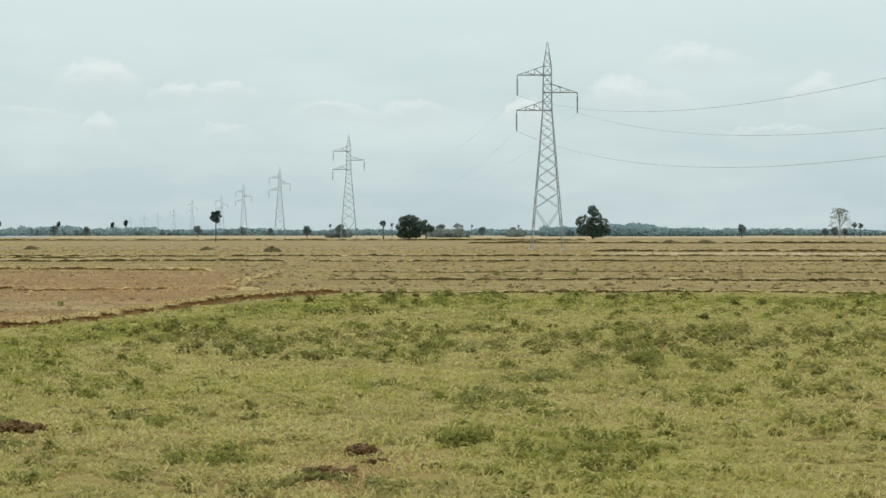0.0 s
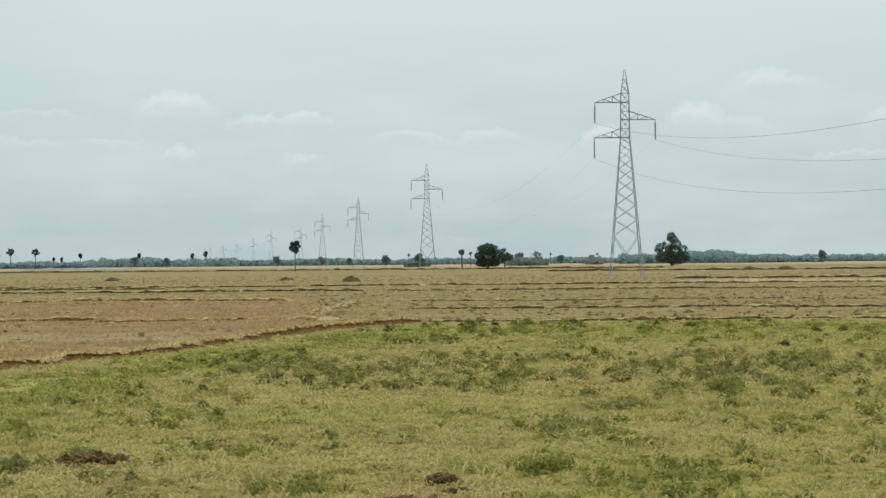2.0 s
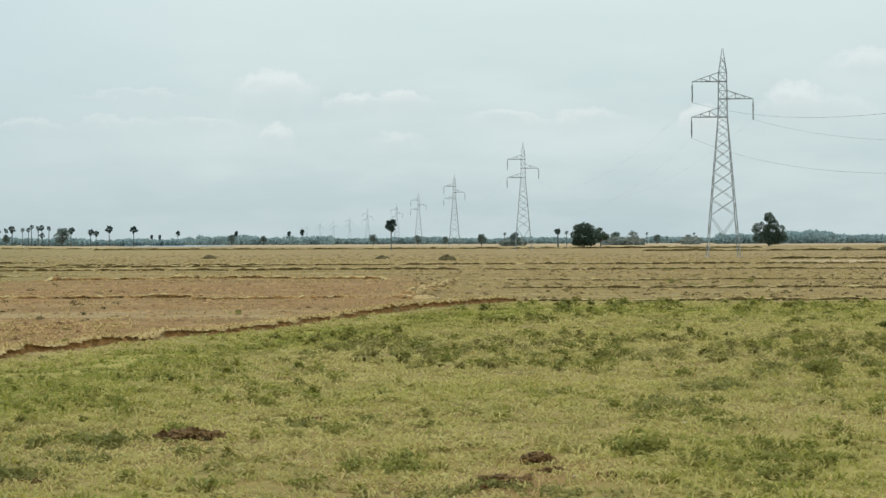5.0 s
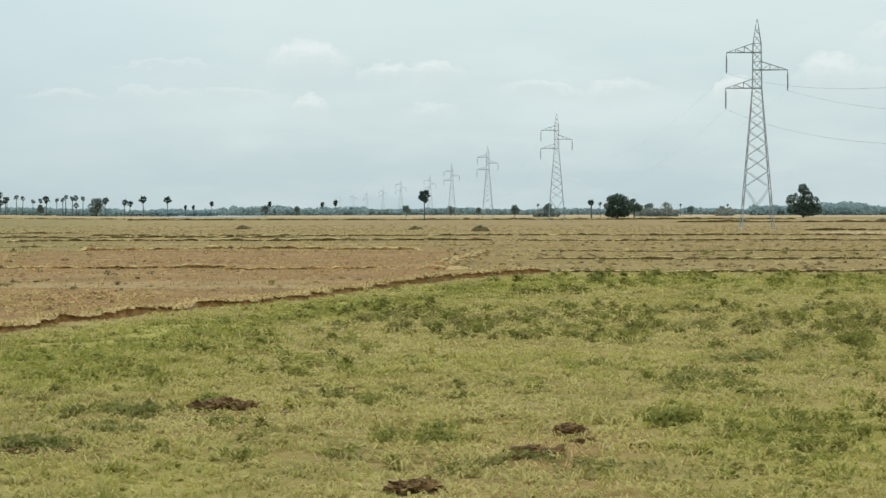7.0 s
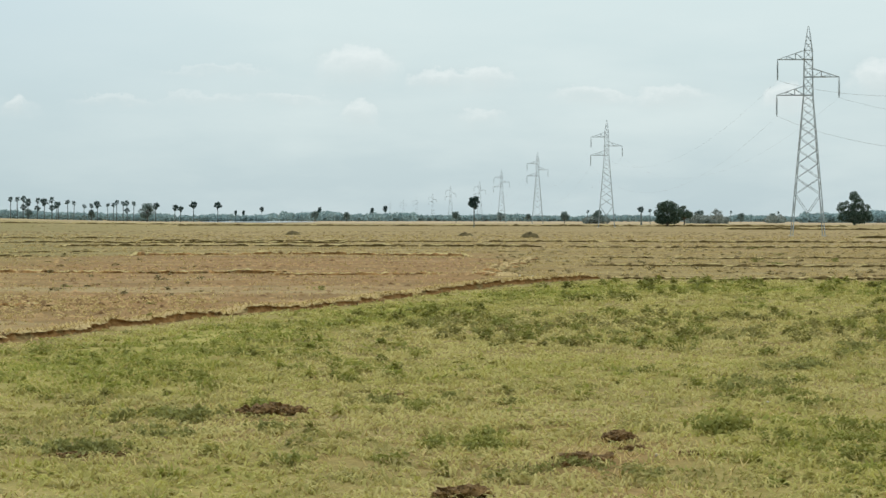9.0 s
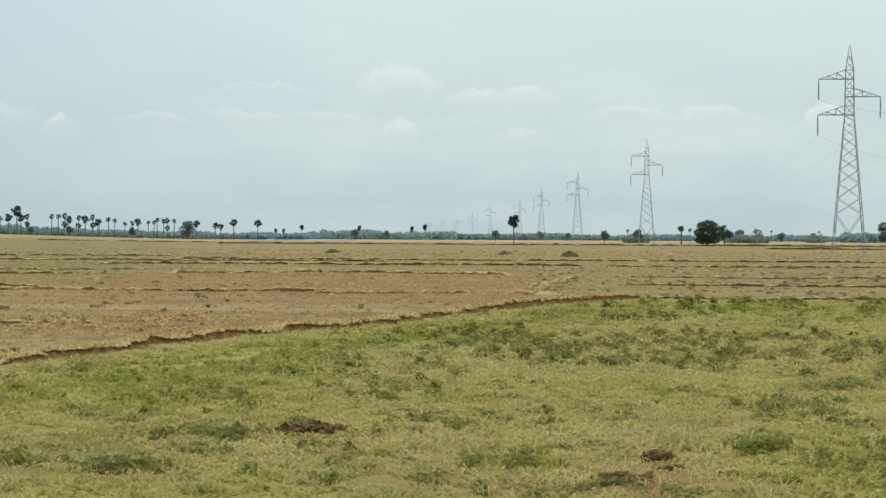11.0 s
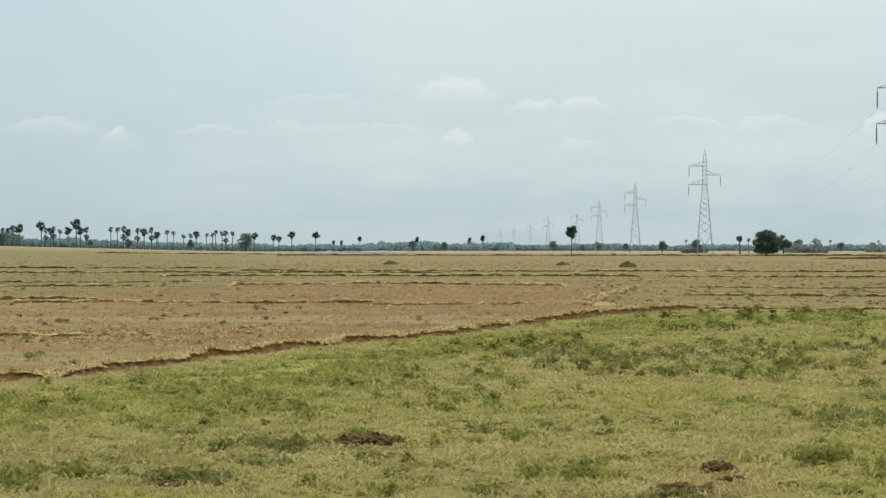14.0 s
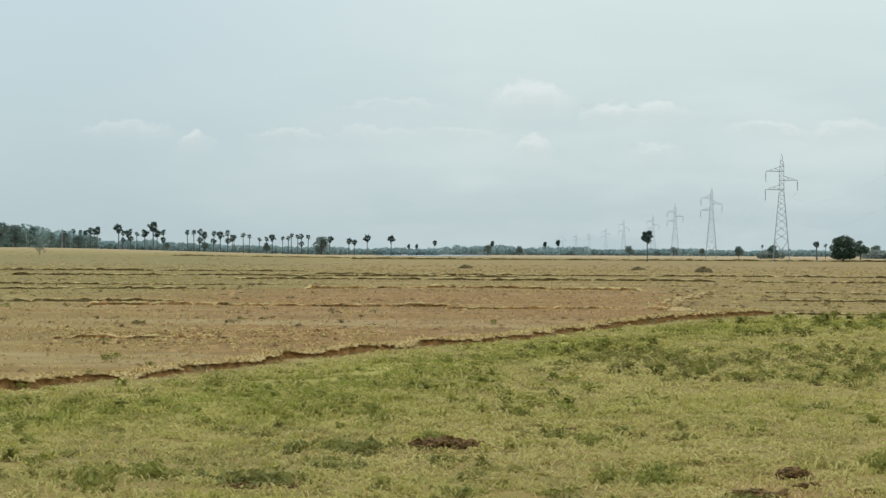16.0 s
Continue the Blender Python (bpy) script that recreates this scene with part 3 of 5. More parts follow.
    x, y, s = tufted(rng, 9000, 11, 40, 330, 0.16, 1.15)
    keep = edge_y(x) - y < -0.6
    x, y, s = x[keep], y[keep], s[keep]
    g, br, pa = growth(x, y)
    ok = rng.uniform(0, 1, len(x)) > br * 0.6
    x, y, s = x[ok], y[ok], s[ok]
    d = np.hypot(x, y)
    h = 0.06 * s * rng.uniform(0.4, 1.5, len(x)) * (1 + d / 400)
    me = blades("dry_stubble", x, y, h, 0.012 + 0.00022 * d, rng.uniform(0.6, 1.4, len(x)), rng, mat=M_STRAW)
    tagged(new("dry_stubble", me), "short dry straw stubble on the far fields", "stubble", kind="stuff")
    # crumbs of turned earth and flattened tussocks: low uneven cones
    for n, d0, d1, power in ((30000, 42, 420, 1.2), (4000, 300, 1000, 1.0)):
        x, y = scatter_polar(rng, n, d0, d1, power)
        keep = edge_y(x) - y < -0.8
        keep &= growth(x, y)[2] < 0.5
        x, y = x[keep], y[keep]
        d = np.hypot(x, y)
        r = rng.uniform(0.10, 0.40, len(x)) ** 2 * (0.6 + d / 260)
        me = cones("earth_crumbs", x, y, r, np.minimum(r * rng.uniform(0.2, 0.6, len(x)), 0.07 + d / 6000), M_CRUMB, rng, None, 1.3)
        tagged(new("earth_crumbs", me), "crumbs of turned earth and flat tussocks on the dry fields", "soil", kind="stuff")
    # dark dry tufts dotted over the stubble field
    for n, az0, az1, d0, d1 in ((340, -17.5, 0, 97, 192), (120, 7.0, 17.5, 72, 240)):
        a, d = np.radians(rng.uniform(az0, az1, n)), d0 + (d1 - d0) * rng.uniform(0, 1, n) ** 1.2
        x, y = -np.sin(a) * d, np.cos(a) * d
        leafy("dry_tufts", x, y, rng.uniform(0.08, 0.22, n), rng.uniform(0.06, 0.20, n), 26, np.full(n, 0.06), rng, np.full(n, -0.2), rng.normal(0.9, 0.2, n), "dark dry tufts dotted over the stubble field", M_TUFT)
    # rubble of clods and straw left where an old bund was ploughed out
    n = 1300
    a, d = np.radians(rng.uniform(8.0, 15.6, n)), 65 + rng.normal(0, 3.2, n)
    x, y = -np.sin(a) * d, np.cos(a) * d
    ok = (edge_y(x) - y < -0.8) & (lattice_noise(x, y * 0.3, 1.2, 52) > -0.25)
    x, y = x[ok], y[ok]
    r = rng.uniform(0.12, 0.33, len(x)) ** 2
    me = cones("earth_rubble", x, y, r, r * rng.uniform(0.6, 1.2, len(x)), M_CRUMB, rng, None, 1.2)
    tagged(new("earth_rubble", me), "dark clods and rubble strewn over the ploughed field", "soil", kind="stuff")
    n = 700
    a, d = np.radians(rng.uniform(7.0, 16.0, n)), 66 + rng.normal(0, 4.5, n)
    x, y = -np.sin(a) * d, np.cos(a) * d
    ok = (edge_y(x) - y < -0.8) & (lattice_noise(x, y * 0.3, 1.2, 52) > -0.3)
    x, y = np.repeat(x[ok], 4), np.repeat(y[ok], 4)
    me = arched("straw_wisps", x + rng.normal(0, 0.08, len(x)), y + rng.normal(0, 0.08, len(x)), rng.uniform(0.12, 0.34, len(x)), np.full(len(x), 0.030), 0.0, rng, M_STRAW, 0.35)
    tagged(new("straw_wisps", me), "wisps of pale straw caught among clods on the ploughed field", "straw", kind="stuff")
    # dry straw: loose on the near field, thick on trampled places, in flecks on the brown field and the rubble
    x, y = scatter_polar(rng, 26000, 18, 60, 1.0)
    ok = (edge_y(x) - y > -1) & (rng.uniform(0, 1, len(x)) < 0.22 + bare(x, y))
    x2, y2 = scatter_polar(rng, 26000, 45, 190, 1.1)
    br = growth(x2, y2)[1]
    rub = np.exp(-((np.hypot(x2, y2) - 65) / 4.0) ** 2) * (x2 < -8)
    ok2 = (edge_y(x2) - y2 < -0.5) & (rng.uniform(0, 1, len(x2)) < 0.30 + 0.35 * step(0.1, 0.7, lattice_noise(x2, y2 * 0.3, 2.5, 53)) + rub) & ((br > 0.25) | (rub > 0.2))
    x, y = np.concatenate([x[ok], x2[ok2]]), np.concatenate([y[ok], y2[ok2]])
    d = np.hypot(x, y)
    me = blades("fallen_straw", x, y, rng.uniform(0.05, 0.15, len(x)), 0.010 + 0.00022 * d, rng.uniform(1.0, 2.6, len(x)), rng, mat=M_STRAW)
    tagged(new("fallen_straw", me), "loose pale dry straw lying in the grass and on bare soil", "straw", kind="stuff")


build_grass()


# ---- earth bunds ----
def bund(pts, width, height, mat, label, gap=0.0, seed=0, pitch=0.35, fringe=0.0, lumps=3.5, rough=1.6, top_mat=None):
    """A low irregular earth ridge along pts; gap lets stretches of it sink into the ground."""
    rng = np.random.default_rng(seed)
    pts = np.array(pts, float)
    seg = np.hypot(*np.diff(pts, axis=0).T)
    run = np.concatenate([[0], np.cumsum(seg)])
    s = np.arange(0, run[-1], pitch)
    x, y = np.interp(s, run, pts[:, 0]), np.interp(s, run, pts[:, 1])
    tx, ty = np.gradient(x), np.gradient(y)
    ln = np.hypot(tx, ty)
    nx, ny = -ty / ln, tx / ln
    away = np.sign(nx * x + ny * y)
    nx, ny = nx * away, ny * away
    scale = max(1.0, float(np.hypot(x, y).mean()) / 110)
    wander = 0.35 * width * lattice_noise(s, s * 0, 2.4 * scale, seed + 1) + 0.3 * width * lattice_noise(s, s * 0, 0.6 * scale, seed + 2)
    x, y = x + nx * wander, y + ny * wander
    height = height * 0.75
    env = 0.9 + rough * 0.07 * lattice_noise(s, s * 0, 1.6 * scale, seed + 3) + rough * 0.10 * lattice_noise(s, s * 0, 0.6 * scale, seed + 4) + rough * 0.2 * lattice_noise(s, s * 0, 0.22 * scale, seed + 7)
    gap = gap * 0.7
    env = env - gap * step(-0.05, 0.3, lattice_noise(s, s * 0, 9 * scale, seed + 5)) - gap * 0.7 * step(0.15, 0.4, lattice_noise(s, s * 0, 3 * scale, seed + 6))
    env[0] = env[-1] = -0.3
    # a steep broken face towards the road, a flatter grassy back
    prof = [(-0.36, -0.3), (-0.30, 0.1), (-0.23, 0.6), (-0.20, 0.94), (0.05, 1.04), (0.45, 0.6), (0.8, -0.3)]
    v = []
    for k, (o, zz) in enumerate(prof):
        jo = o * width + 0.09 * width * rng.normal(0, 1, len(s))
        jz = zz * height * env + rough * 0.09 * height * rng.normal(0, 1, len(s)) - 0.02
        px, py = x + nx * jo, y + ny * jo
        v.append(np.stack([px, py, terrain(px, py) + jz], 1))
    v = np.stack(v, 1)
    n, k = v.shape[:2]
    i, j = np.meshgrid(np.arange(n - 1), np.arange(k - 1), indexing="ij")
    q = np.stack([i * k + j, i * k + j + 1, (i + 1) * k + j + 1, (i + 1) * k + j], -1).reshape(-1, 4)
    caps = [np.arange(k)[None, ::-1], ((n - 1) * k + np.arange(k))[None]]
    me = array_mesh("earth_bund", v.reshape(-1, 3), [q] + caps, mat)
    me.materials.append(top_mat or M_DRY)
    top = np.concatenate([(j.ravel() >= 3).astype(np.int32), [0, 0]]).astype(np.int32)
    me.polygons.foreach_set("material_index", top)
    ob = tagged(new("earth_bund", me), label, "earth bund", group="field bunds")
    # crumbled clods at its foot and on its crest
    count = int(run[-1] * lumps / scale)
    pick = rng.integers(1, len(s) - 1, count)
    off = rng.normal(-0.1, 0.4, count) * width
    cx, cy = x[pick] + nx[pick] * off, y[pick] + ny[pick] * off
    zz = terrain(cx, cy) + np.where(np.abs(off) < 0.3 * width, height * np.clip(env[pick], 0, 1) * 0.75, 0.0)
    size = rng.uniform(0.05, 0.16, count) * scale ** 0.7
    cl = new("loose_earth", cones("loose_earth", cx, cy, size, size * rng.uniform(0.4, 0.9, count), M_CRUMB, rng, zz, 1.3))
    cl.parent = ob
    cl["kind"] = "stuff"
    if fringe > 0:
        count = int(len(s) * fringe)
        pick = rng.integers(0, len(s), count)
        back = rng.uniform(-0.05, 0.55, count) * width
        gx, gy = x[pick] + nx[pick] * back + rng.normal(0, 0.1, count), y[pick] + ny[pick] * back
        zz = terrain(gx, gy) + height * np.clip(env[pick], 0, 1) * 0.6
        d = np.hypot(gx, gy)
        hh = np.minimum(height, 0.28) * rng.uniform(0.2, 0.75, count)
        me = blades("dry_grass", gx, gy, hh, 0.014 + 0.0003 * d, rng.uniform(0.7, 1.8, count), rng, z0=zz, mat=M_STRAW)
        fr = new("dry_grass", me)
        fr.parent = ob
        fr["kind"] = "stuff"
    return ob


def earth_bank():
    """The broken earth bank that edges the grass: a steep raw face with an uneven overhanging lip, sinking away in places."""
    rng = np.random.default_rng(1)
    pts = np.array(BANK, float)
    run = np.concatenate([[0], np.cumsum(np.hypot(*np.diff(pts, axis=0).T))])
    s = np.arange(0, run[-1], 0.07)
    x, y = np.interp(s, run, pts[:, 0]), np.interp(s, run, pts[:, 1])
    soften = np.ones(25) / 25
    x, y = (np.convolve(np.pad(c, 12, "edge"), soften, "valid") for c in (x, y))
    ln = np.hypot(np.gradient(x), np.gradient(y))
    nx, ny = -np.gradient(y) / ln, np.gradient(x) / ln
    zero = s * 0
    high = np.interp(x, [-16, -12, -11.2, -10, -8.5, -7.1, -6.6, -4, -2.7, -1, 2, 3.8, 4.5], [0.2, 0.19, 0.17, 0.13, 0.17, 0.20, 0.18, 0.16, 0.18, 0.21, 0.22, 0.18, 0.05])
    sunk = np.exp(-((x + 6.5) / 0.16) ** 2) + np.exp(-((y - 43.2) / 0.5) ** 2) + 0.7 * np.exp(-((x + 2.45) / 0.10) ** 2)
    high = high * (1 - 0.85 * np.clip(sunk, 0, 1))
    high = high * (0.92 + 0.15 * lattice_noise(s, zero, 1.5, 3) + 0.16 * lattice_noise(s, zero, 0.5, 4) + 0.14 * lattice_noise(s, zero, 0.17, 5))
    jut = 0.16 * lattice_noise(s, zero, 1.9, 6) + 0.07 * lattice_noise(s, zero, 0.5, 7)
    # en echelon: each stretch starts a little forward of the last
    jut = jut - 0.30 * ((s / 6.3) % 1.0) + 0.12
    prof = [(0.00, -0.25, 0.02), (0.03, 0.15, 0.03), (0.09, 0.55, 0.03), (0.10, 0.80, 0.02), (0.02, 0.97, 0.03), (0.10, 1.08, 0.03), (0.35, 0.95, 0.05), (0.75, 0.50, 0.06), (1.25, -0.25, 0.05)]
    v = []
    for o, up, jag in prof:
        oo = o + jut + rng.normal(0, jag, len(s))
        px, py = x + nx * oo, y + ny * oo
        v.append(np.stack([px, py, terrain(px, py) + up * high + rng.normal(0, 0.008, len(s))], 1))
    v = np.stack(v, 1)
    n, k = v.shape[:2]
    i, j = np.meshgrid(np.arange(n - 1), np.arange(k - 1), indexing="ij")
    q = np.stack([i * k + j, i * k + j + 1, (i + 1) * k + j + 1, (i + 1) * k + j], -1).reshape(-1, 4)
    me = array_mesh("earth_bund", v.reshape(-1, 3), [q, np.arange(k)[None, ::-1], ((n - 1) * k + np.arange(k))[None]], M_BUND)
    me.materials.append(M_BANK_TOP)
    me.polygons.foreach_set("material_index", np.concatenate([(j.ravel() >= 4).astype(np.int32), [0, 0]]).astype(np.int32))
    ob = tagged(new("earth_bund", me), "exposed reddish earth bank edging the grass field", "earth bund", group="field bunds")
    # clods fallen to its foot and lying on its back
    count = 700
    pick = rng.integers(1, n - 1, count)
    off = jut[pick] + np.where(rng.uniform(0, 1, count) < 0.55, rng.normal(-0.08, 0.10, count), rng.uniform(0.1, 1.2, count))
    cx, cy = x[pick] + nx[pick] * off, y[pick] + ny[pick] * off
    lie = terrain(cx, cy) + np.where(off - jut[pick] > 0.1, high[pick] * np.interp(off - jut[pick], [0.1, 0.35, 0.75, 1.25], [1.05, 0.92, 0.47, 0.0]), 0.0)
    size = rng.uniform(0.02, 0.075, count)
    cl = new("loose_earth", cones("loose_earth", cx, cy, size, size * rng.uniform(0.5, 1.0, count), M_CRUMB, rng, lie, 1.3))
    cl.parent = ob
    cl["kind"] = "stuff"
    # pale crumbs of dry crust along the lip
    count = 1500
    pick = rng.integers(1, n - 1, count)
    off = rng.uniform(0.0, 0.35, count)
    cx, cy = x[pick] + nx[pick] * (off + jut[pick]), y[pick] + ny[pick] * (off + jut[pick])
    size = rng.uniform(0.025, 0.07, count)
    crust = new("dry_crust", cones("dry_crust", cx, cy, size, size * rng.uniform(0.4, 0.9, count), M_BANK_TOP, rng, terrain(cx, cy) + high[pick] * 0.98, 1.6))
    crust.parent = ob
    crust["kind"] = "stuff"
    # dry grass along the lip, some of it hanging over the face
    count = 5200
    pick = rng.integers(1, n - 1, count)
    back = rng.uniform(0.02, 1.0, count) ** 1.5
    gx, gy = x[pick] + nx[pick] * (back + jut[pick]), y[pick] + ny[pick] * (back + jut[pick])
    lie = terrain(gx, gy) + high[pick] * np.interp(back, [0, 0.1, 0.35, 0.75, 1.0], [0.95, 1.03, 0.92, 0.47, 0.2])
    me = blades("dry_grass", gx, gy, rng.uniform(0.05, 0.16, count), 0.012 + 0.00026 * np.hypot(gx, gy), rng.uniform(1.4, 2.8, count), rng, z0=lie, mat=M_STRAW)
    fr = new("dry_grass", me)
    fr.parent = ob
    fr["kind"] = "stuff"
    return ob


def arc(d, az0, az1, n=24, bow=0.0):
    return [(-math.sin(radians(a)) * (d + bow * u * (1 - u)), math.cos(radians(a)) * (d + bow * u * (1 - u))) for u, a in ((i / n, az0 + (az1 - az0) * i / n) for i in range(n + 1))]


RED = "reddish-brown broken earth bund topped with dry grass"
OLIVE = "low dark weedy bund crossing the dry field"
earth_bank()
bund(arc(94.5, -2.8, -17.5), 0.5, 0.18, M_OLIVE, OLIVE, 0.22, 2, 0.24, 4.0)
bund(arc(118, -2.3, -17.5), 0.6, 0.20, M_OLIVE, OLIVE, 0.22, 3, 0.30, 4.0)
bund(arc(143, -2.4, -17.5), 0.6, 0.16, M_OLIVE, OLIVE, 0.26, 4, 0.36, 2.6)
bund(arc(100, 5.6, 1.2), 0.6, 0.22, M_BUND, RED, 0.21, 5, 0.24, 5.3)
bund(arc(103, 14.6, 5.0), 0.7, 0.24, M_BUND, RED, 0.30, 6, 0.24, 5.3)
bund(arc(109, 17.2, 12.2), 0.6, 0.22, M_OLIVE, OLIVE, 0.31, 7, 0.24, 5.3)
bund(arc(149, 9.0, 0.5, bow=26), 0.8, 0.29, M_BUND, RED, 0.21, 8, 0.36, 4.0)
bund(arc(147, 17.2, 11.4), 0.7, 0.26, M_OLIVE, OLIVE, 0.27, 9, 0.36, 4.0)
bund(arc(166, 17.2, 9.5), 0.7, 0.22, M_OLIVE, OLIVE, 0.34, 10, 0.36, 4.0)
bund(arc(64, 15.6, 10.8), 0.6, 0.17, M_BUND, RED, 0.45, 11, 0.18, 6.6)
bund(arc(198, 11, -1.5), 0.9, 0.30, M_OLIVE, OLIVE, 0.21, 12, 0.48, 4.0)
bund(arc(196, -1.8, -17.5), 0.9, 0.27, M_OLIVE, OLIVE, 0.24, 13, 0.48, 4.0)
bund(arc(226, 16.5, 3.5), 0.9, 0.30, M_OLIVE, OLIVE, 0.21, 14, 0.54, 4.0)
bund(arc(240, 9, -17.5), 1.0, 0.30, M_OLIVE, OLIVE, 0.24, 15, 0.54, 4.0)
bund(arc(276, 17, 9), 1.0, 0.38, M_OLIVE, OLIVE, 0.27, 16, 0.60, 2.6)
bund(arc(300, -9, -17.5), 1.0, 0.43, M_OLIVE, OLIVE, 0.17, 17, 0.66, 2.6)
bund(arc(528, -5.8, -17.5), 2.0, 0.71, M_OLIVE, OLIVE, 0.27, 18, 1.20)
bund(arc(720, 8, -9), 2.5, 0.75, M_OLIVE, OLIVE, 0.4, 19, 1.50, 1.5)
bund(arc(830, 12.5, 5), 2.0, 0.6, M_OLIVE, OLIVE, 0.6, 20, 1.50, 1.5)
bund([(0.1, 96.5), (-0.1, 104), (0.6, 112), (1.6, 124), (2.6, 138)], 1.0, 0.2, M_BUND, "crumbled earth and straw bund at a field corner", 0.45, 21, 0.35, 2.0, 5.0, 1.0, M_BANK_TOP)


# ---- soil heaps, mounds and stones ----
def at(az, d):
    """A place on the ground, by degrees to the left of straight ahead and metres from the spot of the pan."""
    x, y = -math.sin(radians(az)) * d, math.cos(radians(az)) * d
    return x, y, float(terrain(x, y))


def heap(name, az, d, w, depth, h, mat, label, category, seed, lumps=14, piece="clod"):
    """A heap of broken lumps, each displaced unevenly."""
    rng = random.Random(seed)
    x, y, z = at(az, d)
    thing = tagged(empty(name), label, category)
    thing.location = (x, y, z)
    for i in range(lumps if piece == "stone" else int(lumps * 2.6)):
        u, v = rng.gauss(0, 0.30), rng.gauss(0, 0.30)
        u, v = max(-0.72, min(0.72, u)), max(-0.72, min(0.72, v))
        hh = h * max(0.12, 1 - 1.9 * (u * u + v * v)) * rng.uniform(0.45, 1.05)
        r = max(0.016, hh) * (rng.uniform(0.3, 0.6) if piece == "stone" else rng.uniform(0.14, 0.46))
        bm = bmesh.new()
        made = bmesh.ops.create_icosphere(bm, subdivisions=2, radius=1.0)["verts"]
        turn = Euler((rng.uniform(-0.4, 0.4), rng.uniform(-0.4, 0.4), rng.uniform(0, 3))).to_matrix()
        sx, sy = rng.uniform(0.9, 2.0), rng.uniform(0.8, 1.3)
        for q in made:
            n = noise.noise(q.co * 1.4 + Vector((seed * 3.1, i * 1.7, 0))) + 0.5 * noise.noise(q.co * 3.5 + Vector((i, seed, 2)))
            q.co = turn @ Vector((q.co.x * sx * r, q.co.y * sy * r, q.co.z * 0.7 * r)) * (1 + (0.7 if piece == "stone" else 1.0) * n)
        ob = part(piece, bm, mat, thing)
        ob.location = (u * w, v * depth, hh * 0.45)
    return thing


def mound(az, d, w, depth, h, mat, label, seed):
    """A rounded mound with an uneven surface, as one skin."""
    x, y, z = at(az, d)
    n = 28
    g = np.linspace(-1, 1, n)
    gx, gy = np.meshgrid(g, g)
    r = np.hypot(gx, gy)
    hh = 0.85 * np.clip(1 - r ** 3, -0.1, 1) * (1 + 0.35 * lattice_noise(gx * 3 + seed, gy * 3, 1.0, seed) + 0.2 * lattice_noise(gx * 7, gy * 7 + seed, 1.0, seed + 1))
    v = np.stack([gx.ravel() * w / 2, gy.ravel() * depth / 2, np.where(r > 1, -0.15, hh * h - 0.03).ravel()], 1)
    i, j = np.meshgrid(np.arange(n - 1), np.arange(n - 1), indexing="ij")
    q = np.stack([i * n + j, i * n + j + 1, (i + 1) * n + j + 1, (i + 1) * n + j], -1).reshape(-1, 4)
    ob = new("earth_mound", array_mesh("earth_mound", v, [q], mat))
    ob.location = (x, y, z)
    return tagged(ob, label, "mound", group="field mounds")


HEAP = "dark brown heap of turned soil lumps in the grass"
heap("soil_heap", 5.50, 28.6, 0.92, 0.5, 0.18, M_CLOD, HEAP, "soil heap", 1, 45)
heap("soil_heap", -3.20, 25.3, 0.38, 0.3, 0.20, M_CLOD, HEAP, "soil heap", 2, 30)
heap("soil_heap", -2.35, 23.3, 0.66, 0.4, 0.15, M_CLOD, HEAP, "soil heap", 3, 34)
heap("soil_heap", -3.6, 24.6, 0.30, 0.2, 0.08, M_CLOD, HEAP, "soil heap", 4, 13)
heap("soil_heap", -1.75, 22.9, 0.22, 0.2, 0.08, M_CLOD, HEAP, "soil heap", 5, 12)
heap("soil_heap", 0.71, 20.4, 0.52, 0.4, 0.18, M_CLOD, HEAP, "soil heap", 6, 33)
heap("soil_heap", 2.43, 31.4, 0.45, 0.3, 0.09, M_CLOD, HEAP, "soil heap", 7, 18)
heap("soil_heap", 1.7, 30.0, 0.35, 0.2, 0.07, M_CLOD, HEAP, "soil heap", 8, 12)
heap("soil_heap", 10.6, 23.7, 0.5, 0.3, 0.09, M_CLOD, HEAP, "soil heap", 9, 18)
heap("soil_heap", 9.6, 23.9, 0.4, 0.3, 0.08, M_CLOD, HEAP, "soil heap", 10, 15)
heap("soil_heap", 8.3, 25.6, 0.3, 0.2, 0.07, M_CLOD, HEAP, "soil heap", 11, 12)
heap("soil_heap", -5.0, 24.0, 0.26, 0.2, 0.08, M_CLOD, HEAP, "soil heap", 12, 12)
MOUND = "old rounded earth mound with dry grass"
mound(-0.95, 290, 2.6, 1.4, 0.80, M_MOUND, MOUND, 21)
mound(0.70, 320, 2.4, 1.2, 0.50, M_MOUND, MOUND, 22)
mound(5.06, 337, 2.5, 1.2, 0.60, M_MOUND, MOUND, 23)
mound(4.95, 360, 2.0, 1.2, 0.30, M_MOUND, MOUND, 24)
mound(0.07, 106, 1.2, 0.8, 0.20, M_BUND, MOUND, 25)
mound(-11.0, 520, 5.0, 2.0, 0.8, M_MOUND, MOUND, 26)
mound(-11.9, 520, 5.0, 2.0, 0.8, M_MOUND, MOUND, 27)
heap("pale_stone", -0.66, 96.0, 0.36, 0.2, 0.12, M_STONE, "pale flat stone lying on the bank", "stone", 31, 1, "stone")
heap("pale_stone", -0.98, 95.5, 0.30, 0.2, 0.10, M_STONE, "pale flat stone lying on the bank", "stone", 32, 1, "stone")
heap("pale_stone", -4.22, 23.9, 0.06, 0.05, 0.095, M_STONE, "small white stone beside dark soil", "stone", 33, 1, "stone")
heap("pale_stone", -6.99, 30.5, 0.06, 0.05, 0.085, M_STONE, "small white stone among green weeds", "stone", 34, 1, "stone")
heap("soil_heap", -3.55, 24.4, 0.34, 0.14, 0.08, M_CLOD, HEAP, "soil heap", 13, 14)


